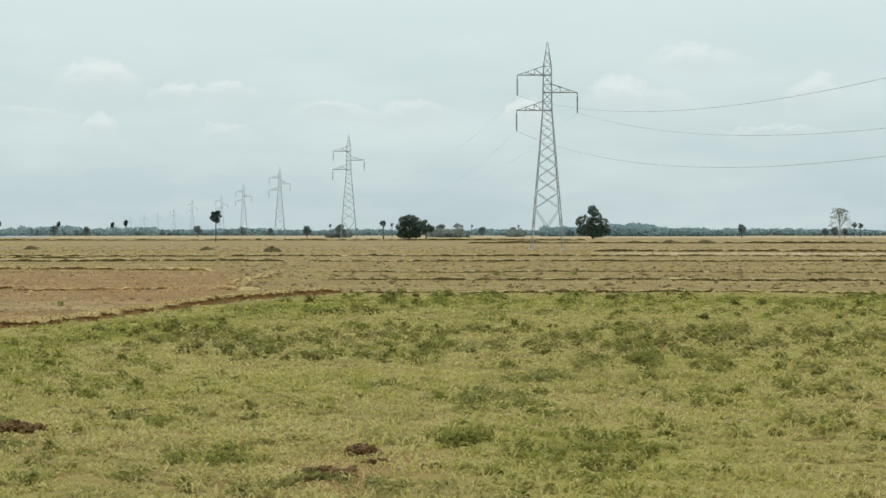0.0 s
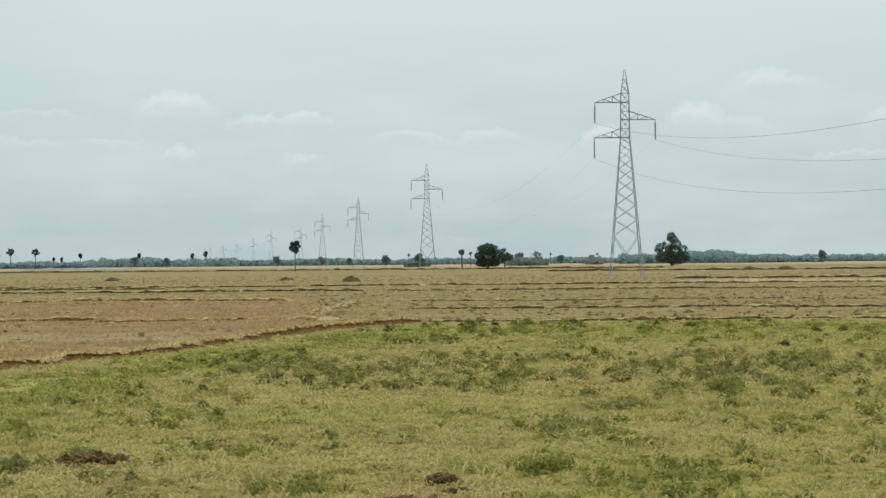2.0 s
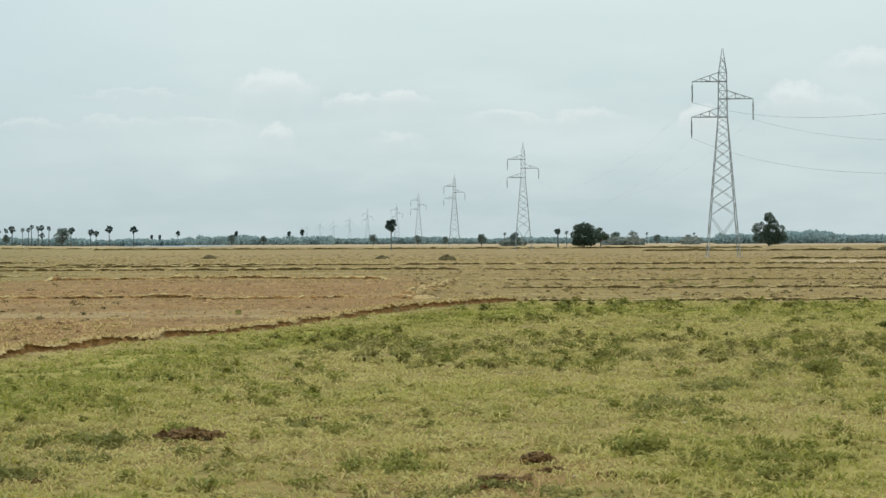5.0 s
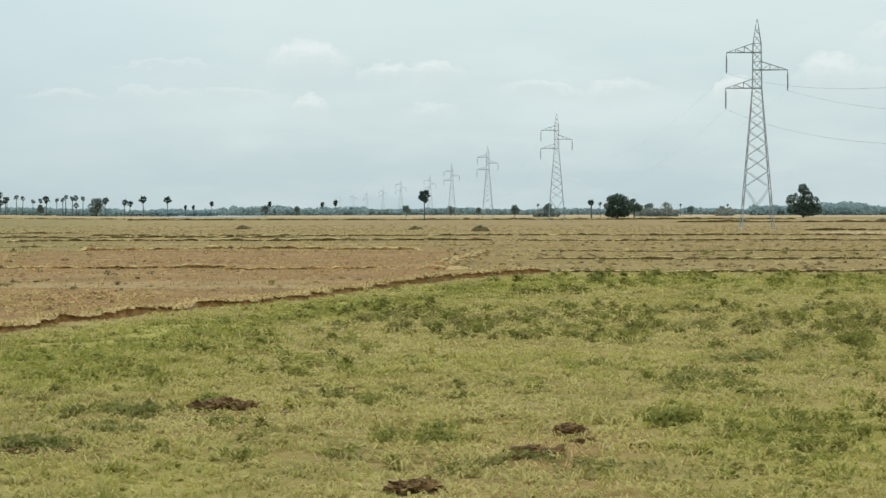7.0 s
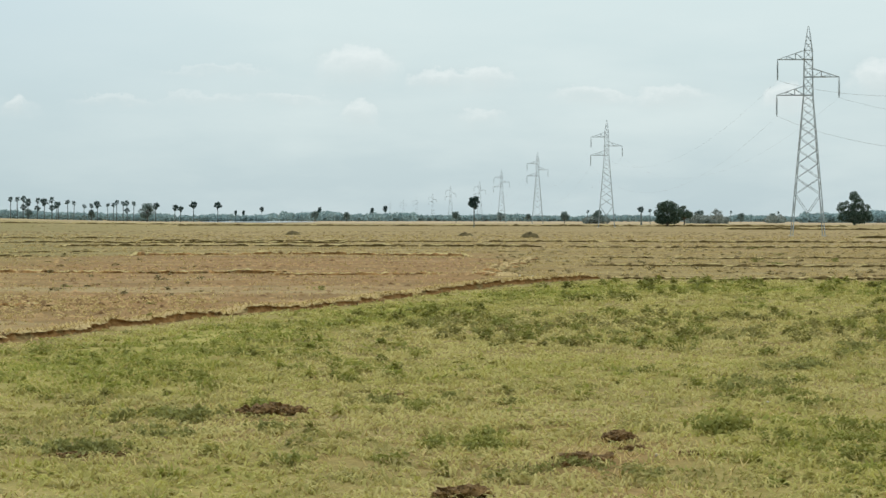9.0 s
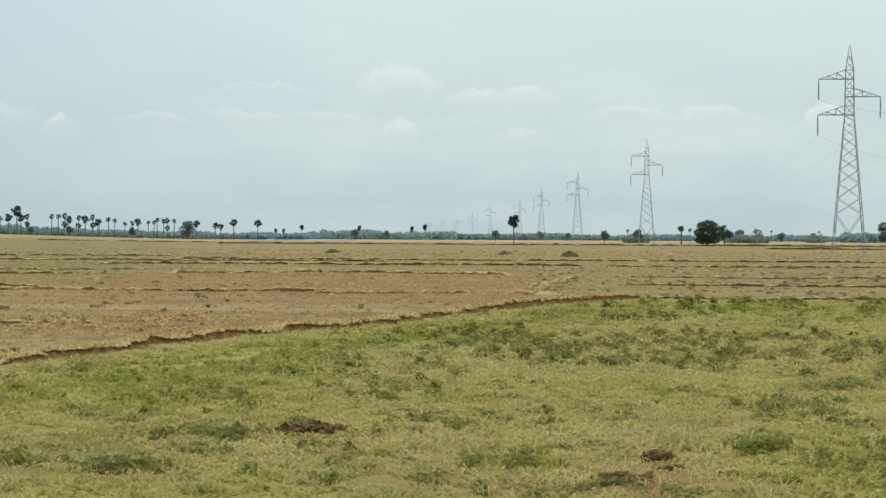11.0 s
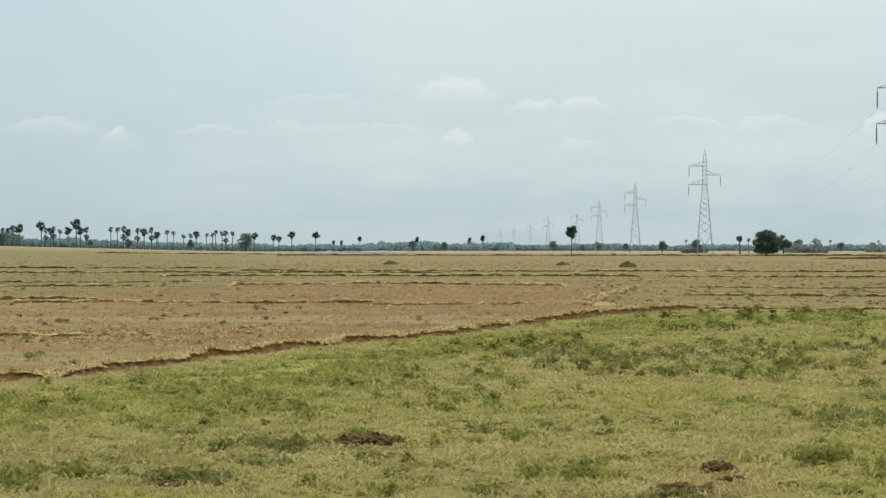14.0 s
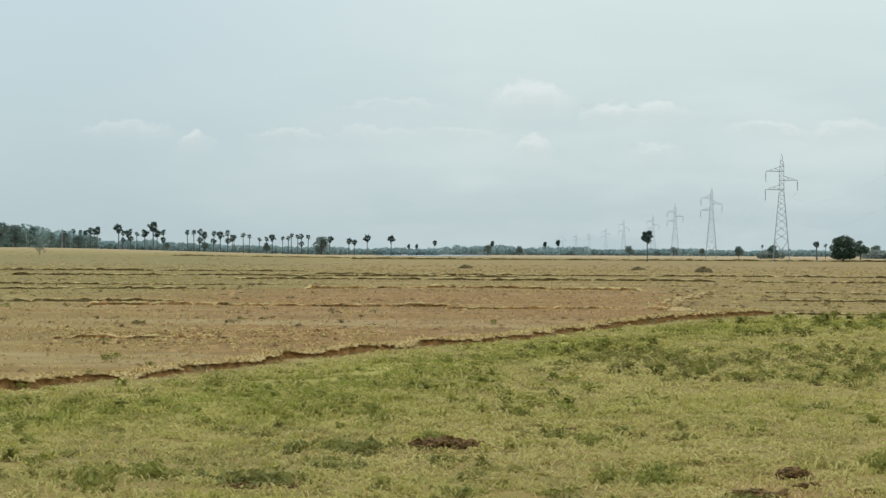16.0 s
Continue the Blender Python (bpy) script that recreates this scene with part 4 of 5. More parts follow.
# ---- leafy weeds ----
def leaf_cloud(name, centres, radii, count, size, mat, seed, flat=0.75, up=0.0):
    """Many small four-sided leaves in a set of soft balls."""
    rng = np.random.default_rng(seed)
    centres, radii = np.array(centres, float), np.array(radii, float)
    weight = radii ** 2
    pick = rng.choice(len(centres), count, p=weight / weight.sum())
    d = rng.normal(0, 1, (count, 3))
    d /= np.linalg.norm(d, axis=1)[:, None]
    rad = radii[pick] * rng.uniform(0.25, 1.0, count) ** 0.45
    c = centres[pick] + d * rad[:, None] * np.array([1, 1, flat])
    a = rng.normal(0, 1, (count, 3))
    a[:, 2] += up
    a /= np.linalg.norm(a, axis=1)[:, None]
    b = np.cross(a, rng.normal(0, 1, (count, 3)))
    b /= np.linalg.norm(b, axis=1)[:, None]
    s = size * rng.uniform(0.6, 1.4, count)[:, None]
    v = np.stack([c - a * s, c + b * s * 0.45, c + a * s, c - b * s * 0.45], 1)
    return array_mesh(name, v.reshape(-1, 3), [np.arange(count)[:, None] * 4 + np.arange(4)[None]], mat)


def weed(seed, mat, label, w=0.34, h=0.20):
    """A weed clump: thin stems and small leaves, on the ground at the origin."""
    rng = random.Random(seed)
    thing = tagged(empty("weed_clump"), label, "weed", group="weeds in the field")
    tips = [(rng.gauss(0, w * 0.45), rng.gauss(0, w * 0.45), h * rng.uniform(0.3, 0.95)) for _ in range(14)]
    bm = bmesh.new()
    for t in tips:
        tube(bm, [(t[0] * 0.3, t[1] * 0.3, -0.03), (t[0] * 0.8, t[1] * 0.8, t[2] * 0.6), t], [0.006, 0.005, 0.003], 4)
    part("stem_tuft", bm, mat, thing)["kind"] = "stuff"
    me = leaf_cloud("leaves", tips, [0.085] * len(tips), 120, 0.042, mat, seed, up=0.1)
    lv = new("leaves", me)
    lv.parent = thing
    lv["kind"] = "stuff"
    return thing


GREEN_WEED = "low leafy green weed clump growing in the grass"
DARK_WEED = "dark grey-green weed clump beside bare soil"
kinds = [weed(s, M_WEED, GREEN_WEED) for s in (41, 42, 43)] + [weed(s, M_WEED_DARK, DARK_WEED, 0.42, 0.15) for s in (44, 45)]
rng_w = random.Random(9)
used = set()


def plant(kind, az, d, scale):
    x, y, z = at(az, d)
    m = pose(x, y, z, 0, 0, rng_w.uniform(0, 360))
    if kind not in used:
        used.add(kind)
        kinds[kind].matrix_basis = m @ Matrix.Scale(scale, 4)
        kinds[kind].scale = (scale,) * 3
        return
    ob = copy_thing(kinds[kind], m)
    ob.scale = (scale * rng_w.uniform(0.9, 1.2), scale, scale * rng_w.uniform(0.8, 1.2))


def patch_of(kind, az, d, waz, wd, n, scale):
    for _ in range(n):
        plant(kind, az + rng_w.gauss(0, waz), max(18.5, d + rng_w.gauss(0, wd)), scale * rng_w.uniform(0.7, 1.25))


patch_of(0, -5.76, 26.4, 0.06, 0.18, 3, 0.95)
patch_of(1, -7.2, 31.0, 0.85, 0.6, 5, 0.7)
patch_of(2, -10.0, 42.5, 0.9, 0.9, 7, 1.0)
patch_of(3, 10.15, 24.2, 0.55, 0.3, 9, 0.8)
patch_of(3, 7.6, 28.2, 0.6, 0.4, 7, 0.8)
patch_of(4, 8.4, 26.3, 0.5, 0.4, 5, 0.7)
patch_of(4, -2.2, 22.6, 0.6, 0.2, 7, 0.6)
patch_of(1, 0.5, 24.8, 0.7, 0.3, 9, 0.6)
patch_of(0, 14.2, 23.8, 0.2, 0.2, 4, 0.8)
patch_of(0, 12.8, 24.9, 0.2, 0.2, 3, 0.8)
patch_of(1, 5.0, 29.6, 1.5, 0.4, 8, 0.7)
patch_of(2, -9.5, 25.0, 1.2, 1.2, 10, 0.7)
patch_of(3, 1.6, 30.2, 1.0, 0.3, 6, 0.6)
for _ in range(46):          # a weedy strip that crosses the field
    u = rng_w.random()
    plant(rng_w.choice((1, 2, 4)), 3.0 - 20.0 * u + rng_w.gauss(0, 0.6), 46 + 10 * rng_w.random() + rng_w.gauss(0, 2.5), rng_w.uniform(0.7, 1.3))
for _ in range(16):          # a slanting line of darker clumps
    u = rng_w.random()
    plant(4, -5.9 - 5.0 * u + rng_w.gauss(0, 0.25), 30.4 + 17.5 * u + rng_w.gauss(0, 0.5), rng_w.uniform(0.5, 1.0))
for _ in range(36):          # scattered singly
    plant(rng_w.choice((0, 1, 2, 4)), rng_w.uniform(-17, 17), 19 + 55 * rng_w.random() ** 1.4, rng_w.uniform(0.35, 0.9))
for _ in range(6):          # in the dry field beyond the bank
    plant(rng_w.choice((3, 4)), rng_w.uniform(-17, -3), rng_w.uniform(108, 185), rng_w.uniform(0.6, 1.3))
for _ in range(4):
    plant(rng_w.choice((3, 4)), rng_w.uniform(3, 17), rng_w.uniform(64, 100), rng_w.uniform(0.4, 0.9))


# ---- trees ----
def broadleaf(h, w, mat, bark, label, seed, count=2600, leaf=0.26, clear=0.12, name="tree", lobes=None):
    """A broadleaf tree of height h and crown width w: trunk, limbs and a crown of small leaves."""
    rng = random.Random(seed)
    thing = tagged(empty(name), label, "tree")
    bm = bmesh.new()
    base = h * clear
    tube(bm, [(0, 0, -0.3), (0.02 * h, 0, base), (0.0, 0.02 * h, h * 0.45), (0.03 * w, 0, h * 0.75)], [0.04 * h, 0.03 * h, 0.02 * h, 0.008 * h], 8)
    centres, radii = [], []
    for i in range(0 if lobes else 15):
        a = 2.4 * i + rng.uniform(-0.4, 0.4)
        up = rng.uniform(0.0, 1.0)
        out = w * 0.5 * math.sqrt(max(0.05, 1 - (up * 1.05 - 0.28) ** 2 * 1.5)) * rng.uniform(0.35, 0.78)
        tip = (math.cos(a) * out, math.sin(a) * out, base + (h - base) * (0.16 + 0.66 * up))
        tube(bm, [(0, 0, base + 0.3 * (tip[2] - base)), (tip[0] * 0.5, tip[1] * 0.5, base + 0.75 * (tip[2] - base)), tip], [0.016 * h, 0.011 * h, 0.005 * h], 5)
        centres.append(tip)
        radii.append(w * rng.uniform(0.14, 0.23))
    if lobes:
        centres = [(lx, rng.uniform(-1.8, 1.8), lz) for lx, lz, lr in lobes]
        radii = [lr * 1.22 for lx, lz, lr in lobes]
        for c in centres:
            tube(bm, [(0, 0, base + 0.2 * c[2]), (c[0] * 0.5, c[1] * 0.5, base + 0.6 * (c[2] - base)), c], [0.016 * h, 0.011 * h, 0.005 * h], 5)
    part("trunk", bm, bark, thing)
    new("crown", leaf_cloud("crown", centres, radii, count, leaf, mat, seed, 0.85)).parent = thing
    return thing


def stand(thing, az, d, turn=0.0, sink=0.0):
    x, y, z = at(az, d)
    thing.matrix_basis = pose(x, y, z - sink, 0, 0, turn)
    return thing


def again(thing, az, d, turn, s=1.0, sz=None):
    x, y, z = at(az, d)
    ob = copy_thing(thing, pose(x, y, z, 0, 0, turn))
    ob.scale = (s, s, sz or s)
    return ob


stand(broadleaf(8.6, 8.6, M_TREE, M_BARK, "dense dark green bushy tree standing in the field", 61, 7500, 0.25, 0.02,
                lobes=[(0.2, 6.3, 2.0), (-1.7, 6.2, 1.5), (1.9, 5.9, 1.6), (-2.7, 4.2, 1.4), (2.7, 4.2, 1.5), (0, 3.6, 2.5), (-1.7, 2.2, 1.6), (1.8, 2.4, 1.7), (2.9, 1.9, 0.9), (-2.9, 1.7, 0.9)]), -4.41, 713)
stand(broadleaf(7.2, 5.2, M_TREE, M_BARK, "dark green tree beside a larger bushy tree", 62, 1900, 0.27, 0.22), -4.83, 735)
stand(broadleaf(13.8, 12.0, M_TREE, M_BARK, "tall uneven dark green tree with gaps in its crown", 63, 8500, 0.29, 0.03,
                lobes=[(-0.1, 12.0, 1.5), (0.5, 10.6, 1.7), (-0.9, 10.8, 0.8), (-4.6, 7.5, 1.7), (-3.0, 9.0, 0.8), (-5.4, 6.2, 1.1), (1.6, 8.7, 1.9), (-1.0, 7.2, 1.5), (4.3, 6.6, 1.7), (0.8, 5.6, 2.9), (5.6, 4.2, 1.6), (-3.5, 3.7, 2.4), (0.8, 3.0, 2.7), (3.9, 3.0, 2.3), (-5.3, 2.6, 1.0), (6.4, 2.6, 1.0)]), -9.05, 905)
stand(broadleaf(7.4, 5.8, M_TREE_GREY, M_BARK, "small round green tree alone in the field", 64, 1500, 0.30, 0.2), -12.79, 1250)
GREY = "green tree in the distance, paled by haze in its colour"
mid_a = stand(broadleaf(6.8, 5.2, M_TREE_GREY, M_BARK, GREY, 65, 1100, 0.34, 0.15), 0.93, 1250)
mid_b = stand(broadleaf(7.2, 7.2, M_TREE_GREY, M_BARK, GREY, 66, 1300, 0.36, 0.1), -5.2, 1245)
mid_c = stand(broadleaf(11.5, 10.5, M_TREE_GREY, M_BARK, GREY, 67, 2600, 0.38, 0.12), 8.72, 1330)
again(mid_a, -1.82, 1109, 40, 0.95)
again(mid_b, -2.68, 1108, 80, 0.92)
again(mid_b, -6.25, 1420, 10, 0.85)
again(mid_a, -7.04, 1420, 200, 0.95)
again(mid_a, -14.86, 1262, 30, 0.8)
again(mid_b, -15.1, 1300, 30, 0.8)
again(mid_b, -0.2, 1500, 140, 0.9)
again(mid_a, -0.9, 1550, 240, 0.9)
# two tree copies pressed flat, added to stand for low dark lumps
again(mid_b, 10.55, 1250, 15, 0.45, 0.22)
again(mid_b, 12.0, 1250, 75, 0.42, 0.2)
again(mid_c, 16.75, 1290, 40, 1.30)
again(mid_c, 16.35, 1300, 250, 1.18)
again(mid_c, 16.0, 1330, 100, 0.95)
again(mid_b, 15.5, 1350, 60, 1.25)
again(mid_c, 15.15, 1370, 160, 0.85)
again(mid_b, 14.8, 1380, 20, 1.1)
again(mid_a, 12.6, 1400, 20, 0.8)
again(mid_b, 11.65, 1380, 190, 0.85)
again(mid_a, 10.1, 1400, 70, 1.0)
again(mid_a, 3.7, 1650, 70, 1.1)
again(mid_b, 4.5, 1700, 10, 1.1)


def bare_tree(h, w, label, seed, bark=None, fill=1.0):
    """A nearly leafless tree of branching pale limbs."""
    rng = random.Random(seed)
    thing = tagged(empty("bare_tree"), label, "tree")
    bm = bmesh.new()
    tips = []

    def grow(p, d, length, r, depth):
        q = p + d * length
        tube(bm, [p, (p + q) / 2 + Vector((rng.gauss(0, 0.05), rng.gauss(0, 0.05), 0)) * length, q], [r, r * 0.85, r * 0.65], 5)
        if depth == 0:
            tips.append(q)
            return
        for _ in range(3):
            e = (d + Vector((rng.gauss(0, 0.55), rng.gauss(0, 0.55), rng.gauss(0.15, 0.35)))).normalized()
            grow(q, e, length * rng.uniform(0.55, 0.8), max(r * 0.6, 0.022), depth - 1)
    fork = h * 0.16
    tube(bm, [(0, 0, -0.3), (0.01 * h, 0, fork * 0.6), (0, 0, fork), (0.01 * h, 0, h * 0.5)], [0.024 * h, 0.02 * h, 0.018 * h, 0.01 * h], 7)
    for i in range(13):
        a, up = 2.4 * i, 0.15 + 0.85 * i / 12
        z = fork + (h * 0.5 - fork) * i / 12
        side = w / h * 1.9 * (1.15 - up)
        grow(Vector((0, 0, z)), Vector((math.cos(a) * side, math.sin(a) * side, 0.35 + up)).normalized(), h * (0.21 - 0.05 * up), h * 0.008, 3)
    part("limbs", bm, bark or M_PALE_BARK, thing)
    new("leaves", leaf_cloud("leaves", [tuple(t) for t in tips], [0.6] * len(tips), int(9 * h * h * fill), 0.17, M_PALE_LEAF, seed)).parent = thing
    return thing


stand(bare_tree(17.0, 10, "tall half-bare pale tree with thin branches", 71), -15.22, 1120)
again(mid_a, -15.35, 1125, 70, 0.75)
dead = bare_tree(4.4, 3, "small dark dead bush standing in dry grass", 72, M_BARK)
stand(dead, 15.75, 760)
stand(bare_tree(7.8, 8, "low spreading half-bare pale tree", 73, None, 4.0), -5.65, 1107)


# ---- palms ----
def sugar_palm(h, crown, label, seed, fans=34, skirt=6, tiers=1, thin=0.08, droop=1.75, girth=1.0, bark=None):
    """A fan palm: slender trunk, a ball of stiff fan leaves and some hanging dead ones."""
    rng = random.Random(seed)
    thing = tagged(empty("palm_tree"), label, "palm tree", group="sugar palms")
    bm = bmesh.new()
    bend = rng.uniform(-0.02, 0.02) * h
    top = h - crown * 0.5
    tube(bm, [(0, 0, -0.2), (bend * 0.3, 0, top * 0.35), (bend, 0, top * 0.75), (bend, 0, top)], [r * girth for r in (0.34, 0.27, 0.24, 0.23)], 7)
    part("trunk", bm, bark or M_PALM_BARK, thing)
    bm = bmesh.new()
    hubs = [top] if tiers == 1 else [top, top - crown * 1.15]
    for level, hub in enumerate(hubs):
        for i in range(fans + skirt):
            a = 2.39996 * i + rng.uniform(-0.2, 0.2)
            lift = 1.2 - droop * i / fans + rng.uniform(-0.3, 0.3) if i < fans else -1.15 + rng.uniform(-0.25, 0.3)
            d = Vector((math.cos(a) * math.cos(lift), math.sin(a) * math.cos(lift), math.sin(lift)))
            o = Vector((bend, 0, hub))
            if rng.random() < thin:
                continue
            stalk = crown * rng.uniform(0.14, 0.38) * (0.8 if i >= fans else 1)
            side = d.cross(Vector((0, 0, 1))).normalized()
            nrm = side.cross(d).normalized()
            roll = rng.uniform(-1.1, 1.1)
            side, nrm = side * math.cos(roll) + nrm * math.sin(roll), nrm * math.cos(roll) - side * math.sin(roll)
            p = o + d * stalk
            bm.faces.new([bm.verts.new(q) for q in (o - side * 0.03, o + side * 0.03, p + side * 0.02, p - side * 0.02)])
            size = crown * rng.uniform(0.13, 0.28)
            ring = []
            for k in range(9):
                b = -1.9 + 3.8 * k / 8
                rr = size * (1.0 if k % 2 == 0 else 0.72)
                ring.append(bm.verts.new(p + (d * math.cos(b) + side * math.sin(b)) * rr + nrm * (0.08 * size * (-1) ** k - 0.15 * rr * abs(math.sin(b)))))
            c = bm.verts.new(p)
            for k in range(8):
                bm.faces.new((c, ring[k], ring[k + 1]))
    part("crown", bm, M_PALM, thing)
    return thing


PALM = "slender sugar palm with a round crown of fan leaves"
lone = stand(sugar_palm(8.8, 3.6, "lone sugar palm with a round dark crown in the field", 81, 60, 5, 1, 0.0, 2.3, 0.65), 0.47, 627)
stand(sugar_palm(6.7, 2.4, PALM, 82), -3.76, 767)
PALM_A = stand(sugar_palm(12.2, 4.8, PALM, 84, 44, 8), 6.95, 1380)
PALM_B = stand(sugar_palm(12.8, 5.2, PALM, 85, 42, 16), 7.55, 1390)
PALM_C = stand(sugar_palm(12.3, 3.6, "tall thin sugar palm with a small trimmed crown", 86, 26, 4), 9.05, 1370)
PALM_D = stand(sugar_palm(12.7, 3.8, "sugar palm with hanging dead leaves below its crown", 87, 24, 8, 2), 9.21, 1390)
for kind, rows in (
    (PALM_A, [(8.02, 1350, 0.86), (7.88, 1420, 0.8), (13.8, 1300, 1.2), (11.26, 1370, 1.05), (9.95, 1370, 0.98), (-15.58, 1265, 0.66), (15.93, 1320, 0.95), (13.57, 1400, 1.0), (8.5, 1350, 0.95)]),
    (PALM_B, [(11.66, 1380, 0.95), (12.94, 1380, 1.35), (10.95, 1400, 0.85), (-15.74, 1266, 0.6), (12.84, 1400, 1.0), (13.15, 1400, 0.98), (14.33, 1380, 1.05)]),
    (PALM_C, [(9.31, 1380, 1.0), (9.47, 1420, 1.08), (9.55, 1400, 0.92), (9.69, 1390, 0.9), (10.53, 1370, 0.95), (10.68, 1360, 1.0), (11.92, 1390, 1.1), (12.09, 1400, 1.1), (14.5, 1380, 0.9), (14.64, 1400, 0.92), (14.75, 1390, 0.94), (13.35, 1380, 0.9), (15.13, 1340, 0.85), (14.92, 1350, 0.95), (14.5, 1360, 1.05), (10.91, 1390, 0.92), (10.28, 1380, 0.8), (-2.41, 1108, 0.55), (-3.98, 1100, 0.6), (-7.18, 1420, 0.6), (-6.0, 1420, 0.62)]),
    (PALM_D, [(11.07, 1380, 1.08), (11.43, 1360, 1.0), (11.78, 1390, 1.1), (12.69, 1350, 0.98), (13.5, 1380, 1.0), (14.6, 1420, 0.92), (13.7, 1390, 0.9), (10.1, 1400, 0.82), (14.4, 1400, 0.9)]),
    (lone, [(3.05, 1800, 1.25), (2.72, 1830, 1.45), (4.38, 1800, 1.3), (5.84, 1820, 1.35), (6.3, 1500, 0.85), (6.5, 1500, 0.85)]),
):
    for az, d, s in rows:
        again(kind, az, d, 97 * d % 360, s * rng_w.uniform(0.97, 1.03) * (0.75 if kind is lone else 1.0), s)


for az in (16.08, 15.2):
    stand(sugar_palm(10.5, 2.0, "pale bare palm trunk with a few short dead leaves", 88, 7, 3, 1, 0.1, 1.75, 0.8, M_PALE_BARK), az, 1300)


# ---- far woods ----
def far_woods(name, bands, label, mat, seed, leaf):
    """Distant wood edges: many crowns of coarse leaf clusters, uneven on top."""
    rng = np.random.default_rng(seed)
    V = []
    for az0, az1, d0, d1, h, per_degree in bands:
        n = int(abs(az1 - az0) * per_degree)
        az = np.radians(rng.uniform(min(az0, az1), max(az0, az1), n))
        d = rng.uniform(d0, d1, n)
        x, y = -np.sin(az) * d, np.cos(az) * d
        hill = 1 + 0.2 * lattice_noise(np.degrees(az), az * 0, 0.7, seed) + 0.1 * lattice_noise(np.degrees(az), az * 0, 0.17, seed + 1)
        hh = h * hill * rng.uniform(0.7, 1.08, n)
        k = 60
        c = np.stack([np.repeat(x, k), np.repeat(y, k), np.repeat(terrain(x, y), k)], 1)
        hr = np.repeat(hh, k)
        u = rng.uniform(0, 1, n * k) ** 1.25
        spread = 0.55 * hr * np.sqrt(np.clip(1 - (1.9 * u - 0.9) ** 2, 0.02, 1))
        ang = rng.uniform(0, 2 * np.pi, n * k)
        c[:, 0] += np.cos(ang) * spread
        c[:, 1] += np.sin(ang) * spread
        c[:, 2] += u * hr
        a = rng.normal(0, 1, (n * k, 3))
        a[:, 2] *= 0.6
        a /= np.linalg.norm(a, axis=1)[:, None]
        b = np.cross(a, rng.normal(0, 1, (n * k, 3)))
        b /= np.linalg.norm(b, axis=1)[:, None]
        s = leaf * rng.uniform(0.6, 1.4, n * k)[:, None]
        V.append(np.stack([c - a * s, c + b * s * 0.8, c + a * s, c - b * s * 0.8], 1).reshape(-1, 3))
    V = np.concatenate(V)
    n = len(V) // 4
    me = array_mesh(name, V, [np.arange(n)[:, None] * 4 + np.arange(4)[None]], mat)
    return tagged(new(name, me), label, "woods", kind="stuff")


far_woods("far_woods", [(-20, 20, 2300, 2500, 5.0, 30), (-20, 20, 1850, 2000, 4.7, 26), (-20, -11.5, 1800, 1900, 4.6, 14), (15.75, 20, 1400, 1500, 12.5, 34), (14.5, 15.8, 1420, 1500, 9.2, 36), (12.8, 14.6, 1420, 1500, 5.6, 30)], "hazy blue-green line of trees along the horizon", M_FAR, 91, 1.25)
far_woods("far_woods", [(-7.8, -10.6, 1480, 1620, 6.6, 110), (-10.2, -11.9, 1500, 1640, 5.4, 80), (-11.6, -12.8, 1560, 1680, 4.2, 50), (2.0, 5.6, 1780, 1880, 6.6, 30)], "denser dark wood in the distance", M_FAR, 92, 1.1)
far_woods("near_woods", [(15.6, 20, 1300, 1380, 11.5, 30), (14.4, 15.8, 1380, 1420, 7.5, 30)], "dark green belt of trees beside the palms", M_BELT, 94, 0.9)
far_woods("low_scrub", [(-4.9, -5.9, 1140, 1240, 4.6, 34), (-6.9, -7.3, 1300, 1380, 5.0, 30), (-2.3, -2.9, 1080, 1150, 3.8, 26)], "pale low scrub round the distant trees", M_PALE_LEAF, 95, 0.7)
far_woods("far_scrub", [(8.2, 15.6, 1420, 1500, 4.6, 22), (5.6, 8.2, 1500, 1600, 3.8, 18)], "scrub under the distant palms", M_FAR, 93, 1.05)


# ---- water sheet for the pale haze strip ----
def haze_strip():
    # sheet added to mirror the sky, standing in for a pale strip of haze
    a = np.radians(np.linspace(4.4, 7.4, 30))
    u = np.linspace(0, 1, 30)
    d0, d1 = 1400 - 240 * np.sin(np.pi * u) ** 0.5, 1400 + 300 * np.sin(np.pi * u) ** 0.5 + 1
    x = np.concatenate([-np.sin(a) * d0, -np.sin(a) * d1])
    y = np.concatenate([np.cos(a) * d0, np.cos(a) * d1])
    z = np.full(60, float(terrain(-100.0, 1500.0).max()) + 0.12)
    i = np.arange(29)
    me = array_mesh("water", np.stack([x, y, z], 1), [np.stack([i, i + 30, i + 31, i + 1], 1)[:, ::-1]], M_WATER)
    tagged(new("water", me), "added water sheet for a pale haze strip before the far trees", "water", kind="structure")


haze_strip()


# ---- pylons and conductors ----
def bar(bm, p, q, w):
    """A square steel bar from p to q."""
    p, q = Vector(p), Vector(q)
    turn = (q - p).to_track_quat("Z", "Y").to_matrix().to_4x4()
    bmesh.ops.create_cube(bm, size=1.0, matrix=Matrix.Translation((p + q) / 2) @ turn @ Matrix.Diagonal((w, w, (q - p).length + w * 0.5, 1)))


ARMS = [(-1, 25.25, 26.55, 4.35), (1, 22.75, 23.95, 4.35), (-1, 20.15, 21.45, 4.45)]   # side, lower chord, upper chord, reach
STRING = 2.9


def half(z):
    """Half the width of the tower's body at height z."""
    return float(np.interp(z, [0, 20.1, 26.5, 30.0], [2.30, 0.66, 0.57, 0.06]))


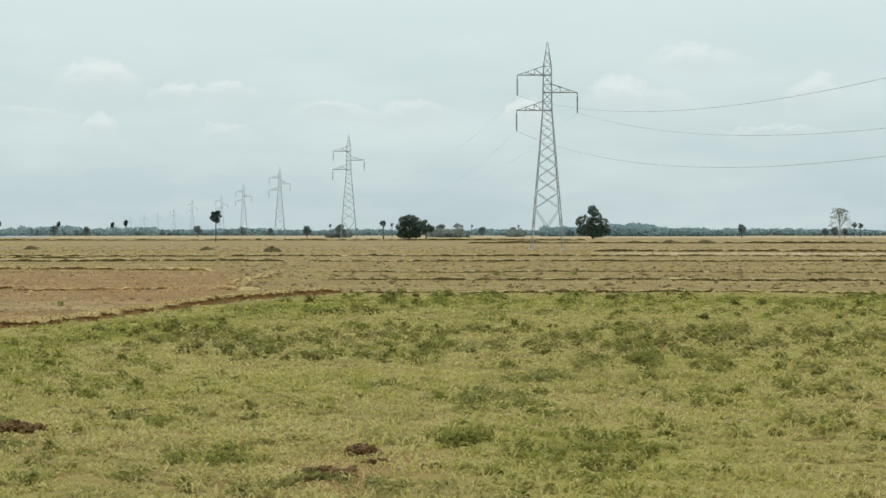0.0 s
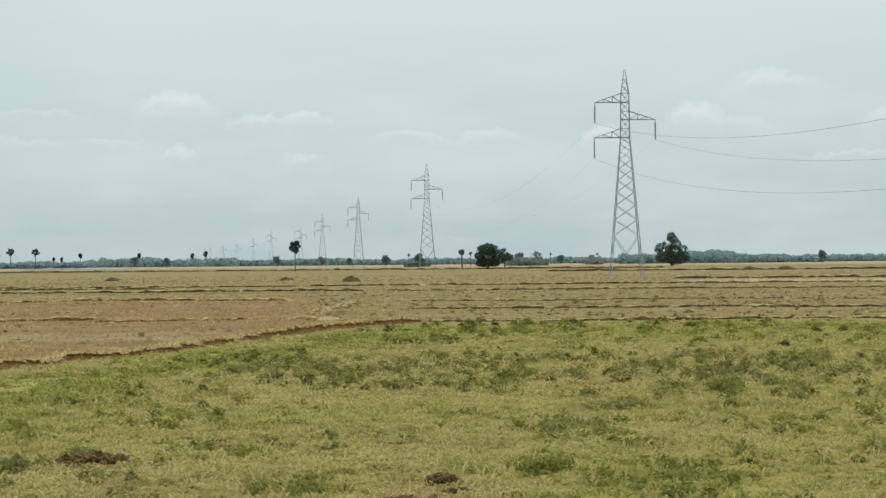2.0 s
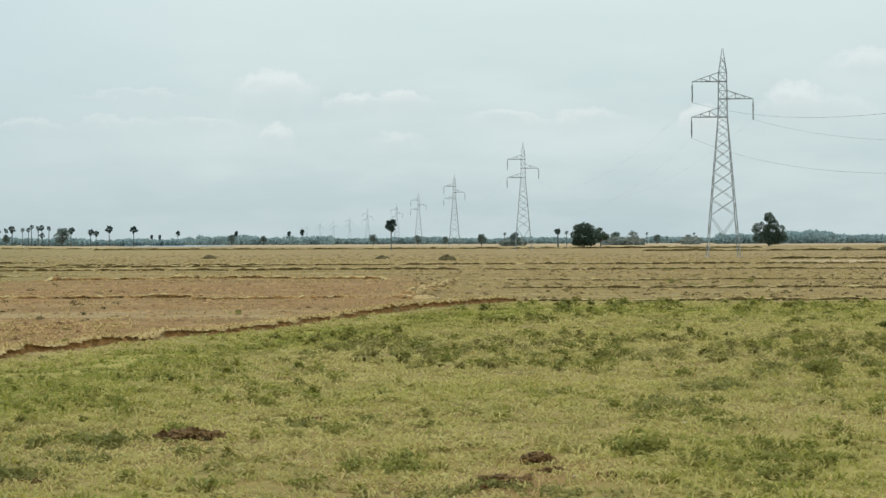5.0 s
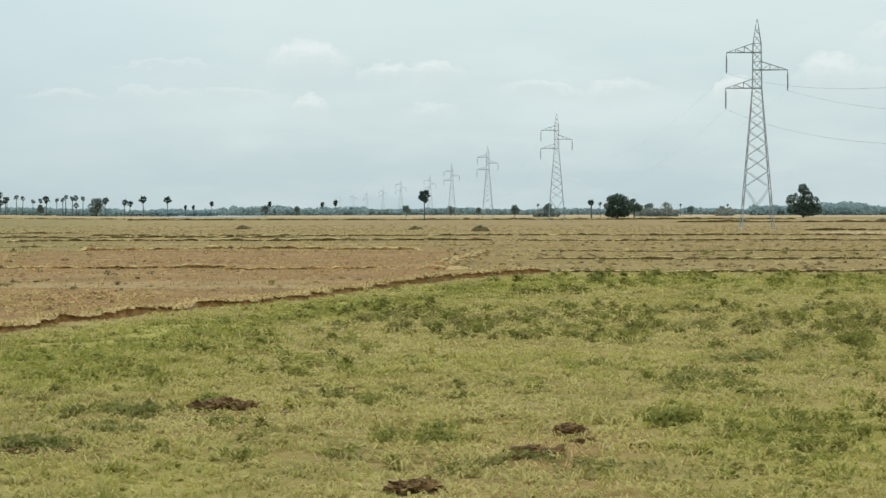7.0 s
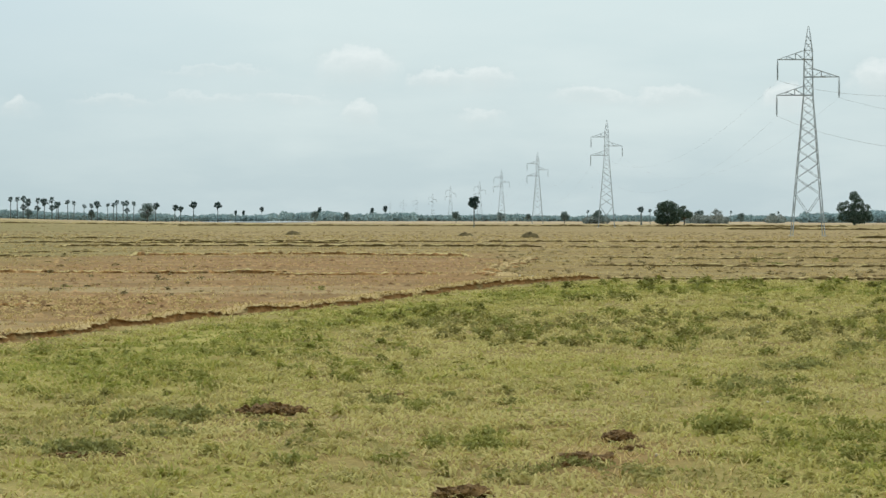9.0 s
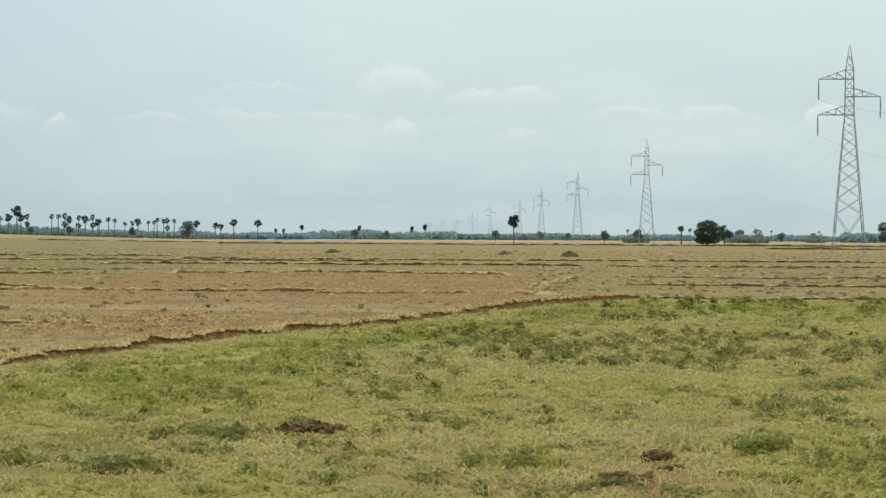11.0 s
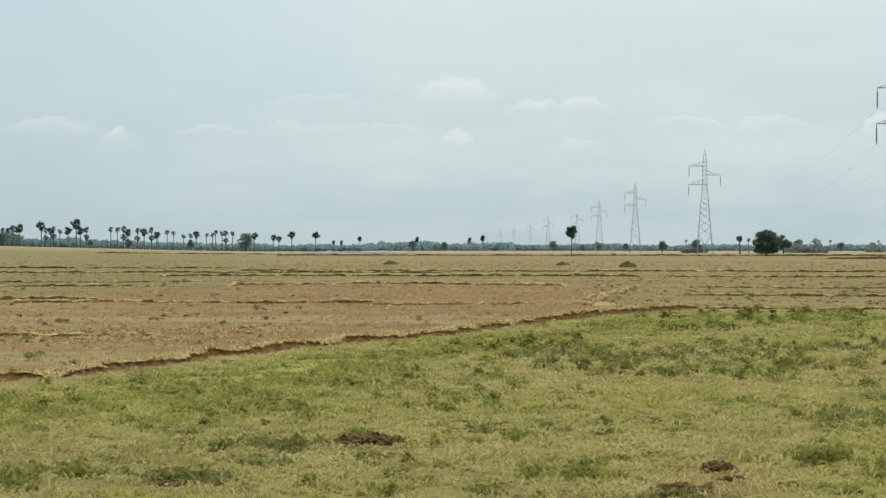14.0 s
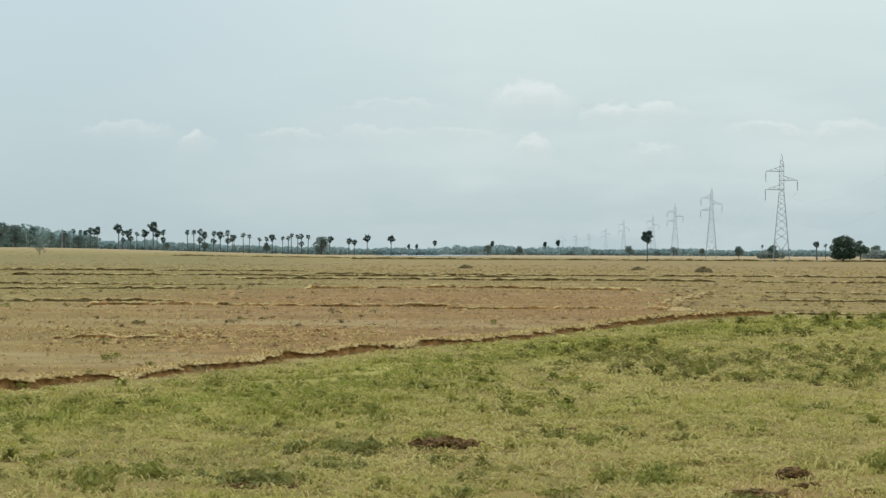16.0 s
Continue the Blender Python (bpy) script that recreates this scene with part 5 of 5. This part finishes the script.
LEVELS = [6.0, 8.3, 10.4, 12.3, 14.0, 15.6, 17.0, 18.2, 19.2, 20.15, 21.45, 22.75, 23.95, 25.25, 26.55, 27.7, 28.7]
CORNERS = [(-1, -1), (1, -1), (1, 1), (-1, 1)]


def pylon(near):
    """The lattice tower; near: each brace is a part of its own, else the bracing of a face is one."""
    thick = 0.9 if near else 0.75
    thing = tagged(empty("pylon"), "grey galvanised lattice pylon with three cross-arms", "pylon", group="pylons of the power line")
    for sx, sy in CORNERS:
        bm = bmesh.new()
        zs = [-0.3, 5, 10, 15, 20.1, 26.5, 30.0]
        tube(bm, [(sx * half(max(z, 0)), sy * half(max(z, 0)), z) for z in zs], [0.085, 0.085, 0.08, 0.075, 0.065, 0.055, 0.05], 4)
        leg = part("leg", bm, M_STEEL, thing)
        bm = bmesh.new()
        bmesh.ops.create_cube(bm, size=1.0, matrix=Matrix.Translation((sx * 2.31, sy * 2.31, 0.0)) @ Matrix.Diagonal((0.4, 0.4, 0.4, 1)))
        bmesh.ops.bevel(bm, geom=bm.edges[:], offset=0.05, segments=1)
        part("footing", bm, M_STONE, leg, "pale concrete footing")
    for f in range(4):
        a, b = CORNERS[f], CORNERS[(f + 1) % 4]
        bars = []
        for i, (z0, z1) in enumerate(zip(LEVELS, LEVELS[1:])):
            h0, h1 = half(z0), half(z1)
            w = thick * (0.07 if z0 < 16 else 0.055)
            bars.append(((a[0] * h0, a[1] * h0, z0), (b[0] * h1, b[1] * h1, z1), w))
            bars.append(((b[0] * h0, b[1] * h0, z0), (a[0] * h1, a[1] * h1, z1), w))
            if 20 < z1 < 27:
                bars.append(((a[0] * h1, a[1] * h1, z1), (b[0] * h1, b[1] * h1, z1), w))
        # open foot bracing: an inverted V below the first panel
        h0, m = half(6.0), half(3.3)
        mid = ((a[0] + b[0]) / 2 * m, (a[1] + b[1]) / 2 * m, 3.3)
        bars += [((a[0] * h0, a[1] * h0, 6.0), mid, 0.07), ((b[0] * h0, b[1] * h0, 6.0), mid, 0.07)]
        joined = bmesh.new()
        for p, q, w in bars:
            if near:
                bm = bmesh.new()
                bar(bm, p, q, w)
                part("brace", bm, M_STEEL, thing)
            else:
                bar(joined, p, q, w)
        if near:
            joined.free()
        else:
            part("bracing", joined, M_STEEL, thing)["kind"] = "stuff"
    for side, lo, hi, reach in ARMS:
        bm = bmesh.new()
        tip = Vector((side * reach, 0, lo))
        for sy in (-1, 1):
            base, top = Vector((-side * half(lo), sy * half(lo), lo)), Vector((side * half(hi), sy * half(hi), hi))
            foot = Vector((side * half(lo), sy * half(lo), lo))
            bar(bm, base, tip, 0.13)
            bar(bm, top, tip, 0.07)
            prev = foot
            for u in (0.33, 0.66):
                up_, dn = top.lerp(tip, u), foot.lerp(tip, u)
                bar(bm, prev, up_, 0.055)
                bar(bm, up_, dn, 0.045)
                prev = dn
        arm = part("cross_arm", bm, M_STEEL, thing)
        bm = bmesh.new()
        tube(bm, [(tip.x, 0, lo), (tip.x, 0, lo - STRING)], [0.05, 0.05], 6)
        for i in range(15):
            zz = lo - 0.55 - i * 0.15
            bmesh.ops.create_cone(bm, cap_ends=True, segments=9, radius1=0.17, radius2=0.08, depth=0.09, matrix=Matrix.Translation((tip.x, 0, zz)))
        bmesh.ops.create_cube(bm, size=1.0, matrix=Matrix.Translation((tip.x, 0, lo - STRING)) @ Matrix.Diagonal((0.1, 0.7, 0.12, 1)))
        part("insulator_string", bm, M_INSULATOR, arm, "dark string of insulator discs")
    return thing


FIRST = (57.2, 14.0)                     # beside the road, out of the picture
TOWERS = [FIRST, (45.0, 323.9), (31.8, 632.3), (18.7, 943.0), (5.0, 1270.0), (-9.4, 1651.0), (-34.9, 1877.0), (-65.2, 2463.0), (-100.8, 2998.0), (-129.1, 3265.0), (-168.0, 3700.0), (-195.0, 4100.0)]
TURN = math.degrees(math.atan2(13.0, 310.0))
stood = [pose(x, y, float(terrain(x, y)), 0, 0, -3.5 if i == 1 else (-1.0 if i == 2 else TURN)) for i, (x, y) in enumerate(TOWERS)]
tower, far_tower = pylon(True), pylon(False)
tower.matrix_basis = stood[1]
copy_thing(tower, stood[2])
far_tower.matrix_basis = stood[3]
for i in [0] + list(range(4, len(stood))):
    copy_thing(far_tower, stood[i])


def conductor(a, b, sag, thick):
    c = bpy.data.curves.new("conductor", "CURVE")
    c.dimensions, c.bevel_depth, c.bevel_resolution = "3D", thick, 1
    s = c.splines.new("POLY")
    n = 40
    s.points.add(n)
    for i in range(n + 1):
        u = i / n
        p = a.lerp(b, u)
        s.points[i].co = (p.x, p.y, p.z - 4 * sag * u * (1 - u), 1)
    c.materials.append(M_WIRE)
    return tagged(new("conductor", c), "thin sagging grey power conductor hung between pylons", "power line", group="conductors")


for i in range(5):
    for side, lo, hi, reach in ARMS:
        p = Vector((side * reach, 0, lo - STRING - 0.06))
        conductor(stood[i] @ p, stood[i + 1] @ p, 9.2 if lo < 21 else 8.6, 0.017 if i == 0 else 0.006)
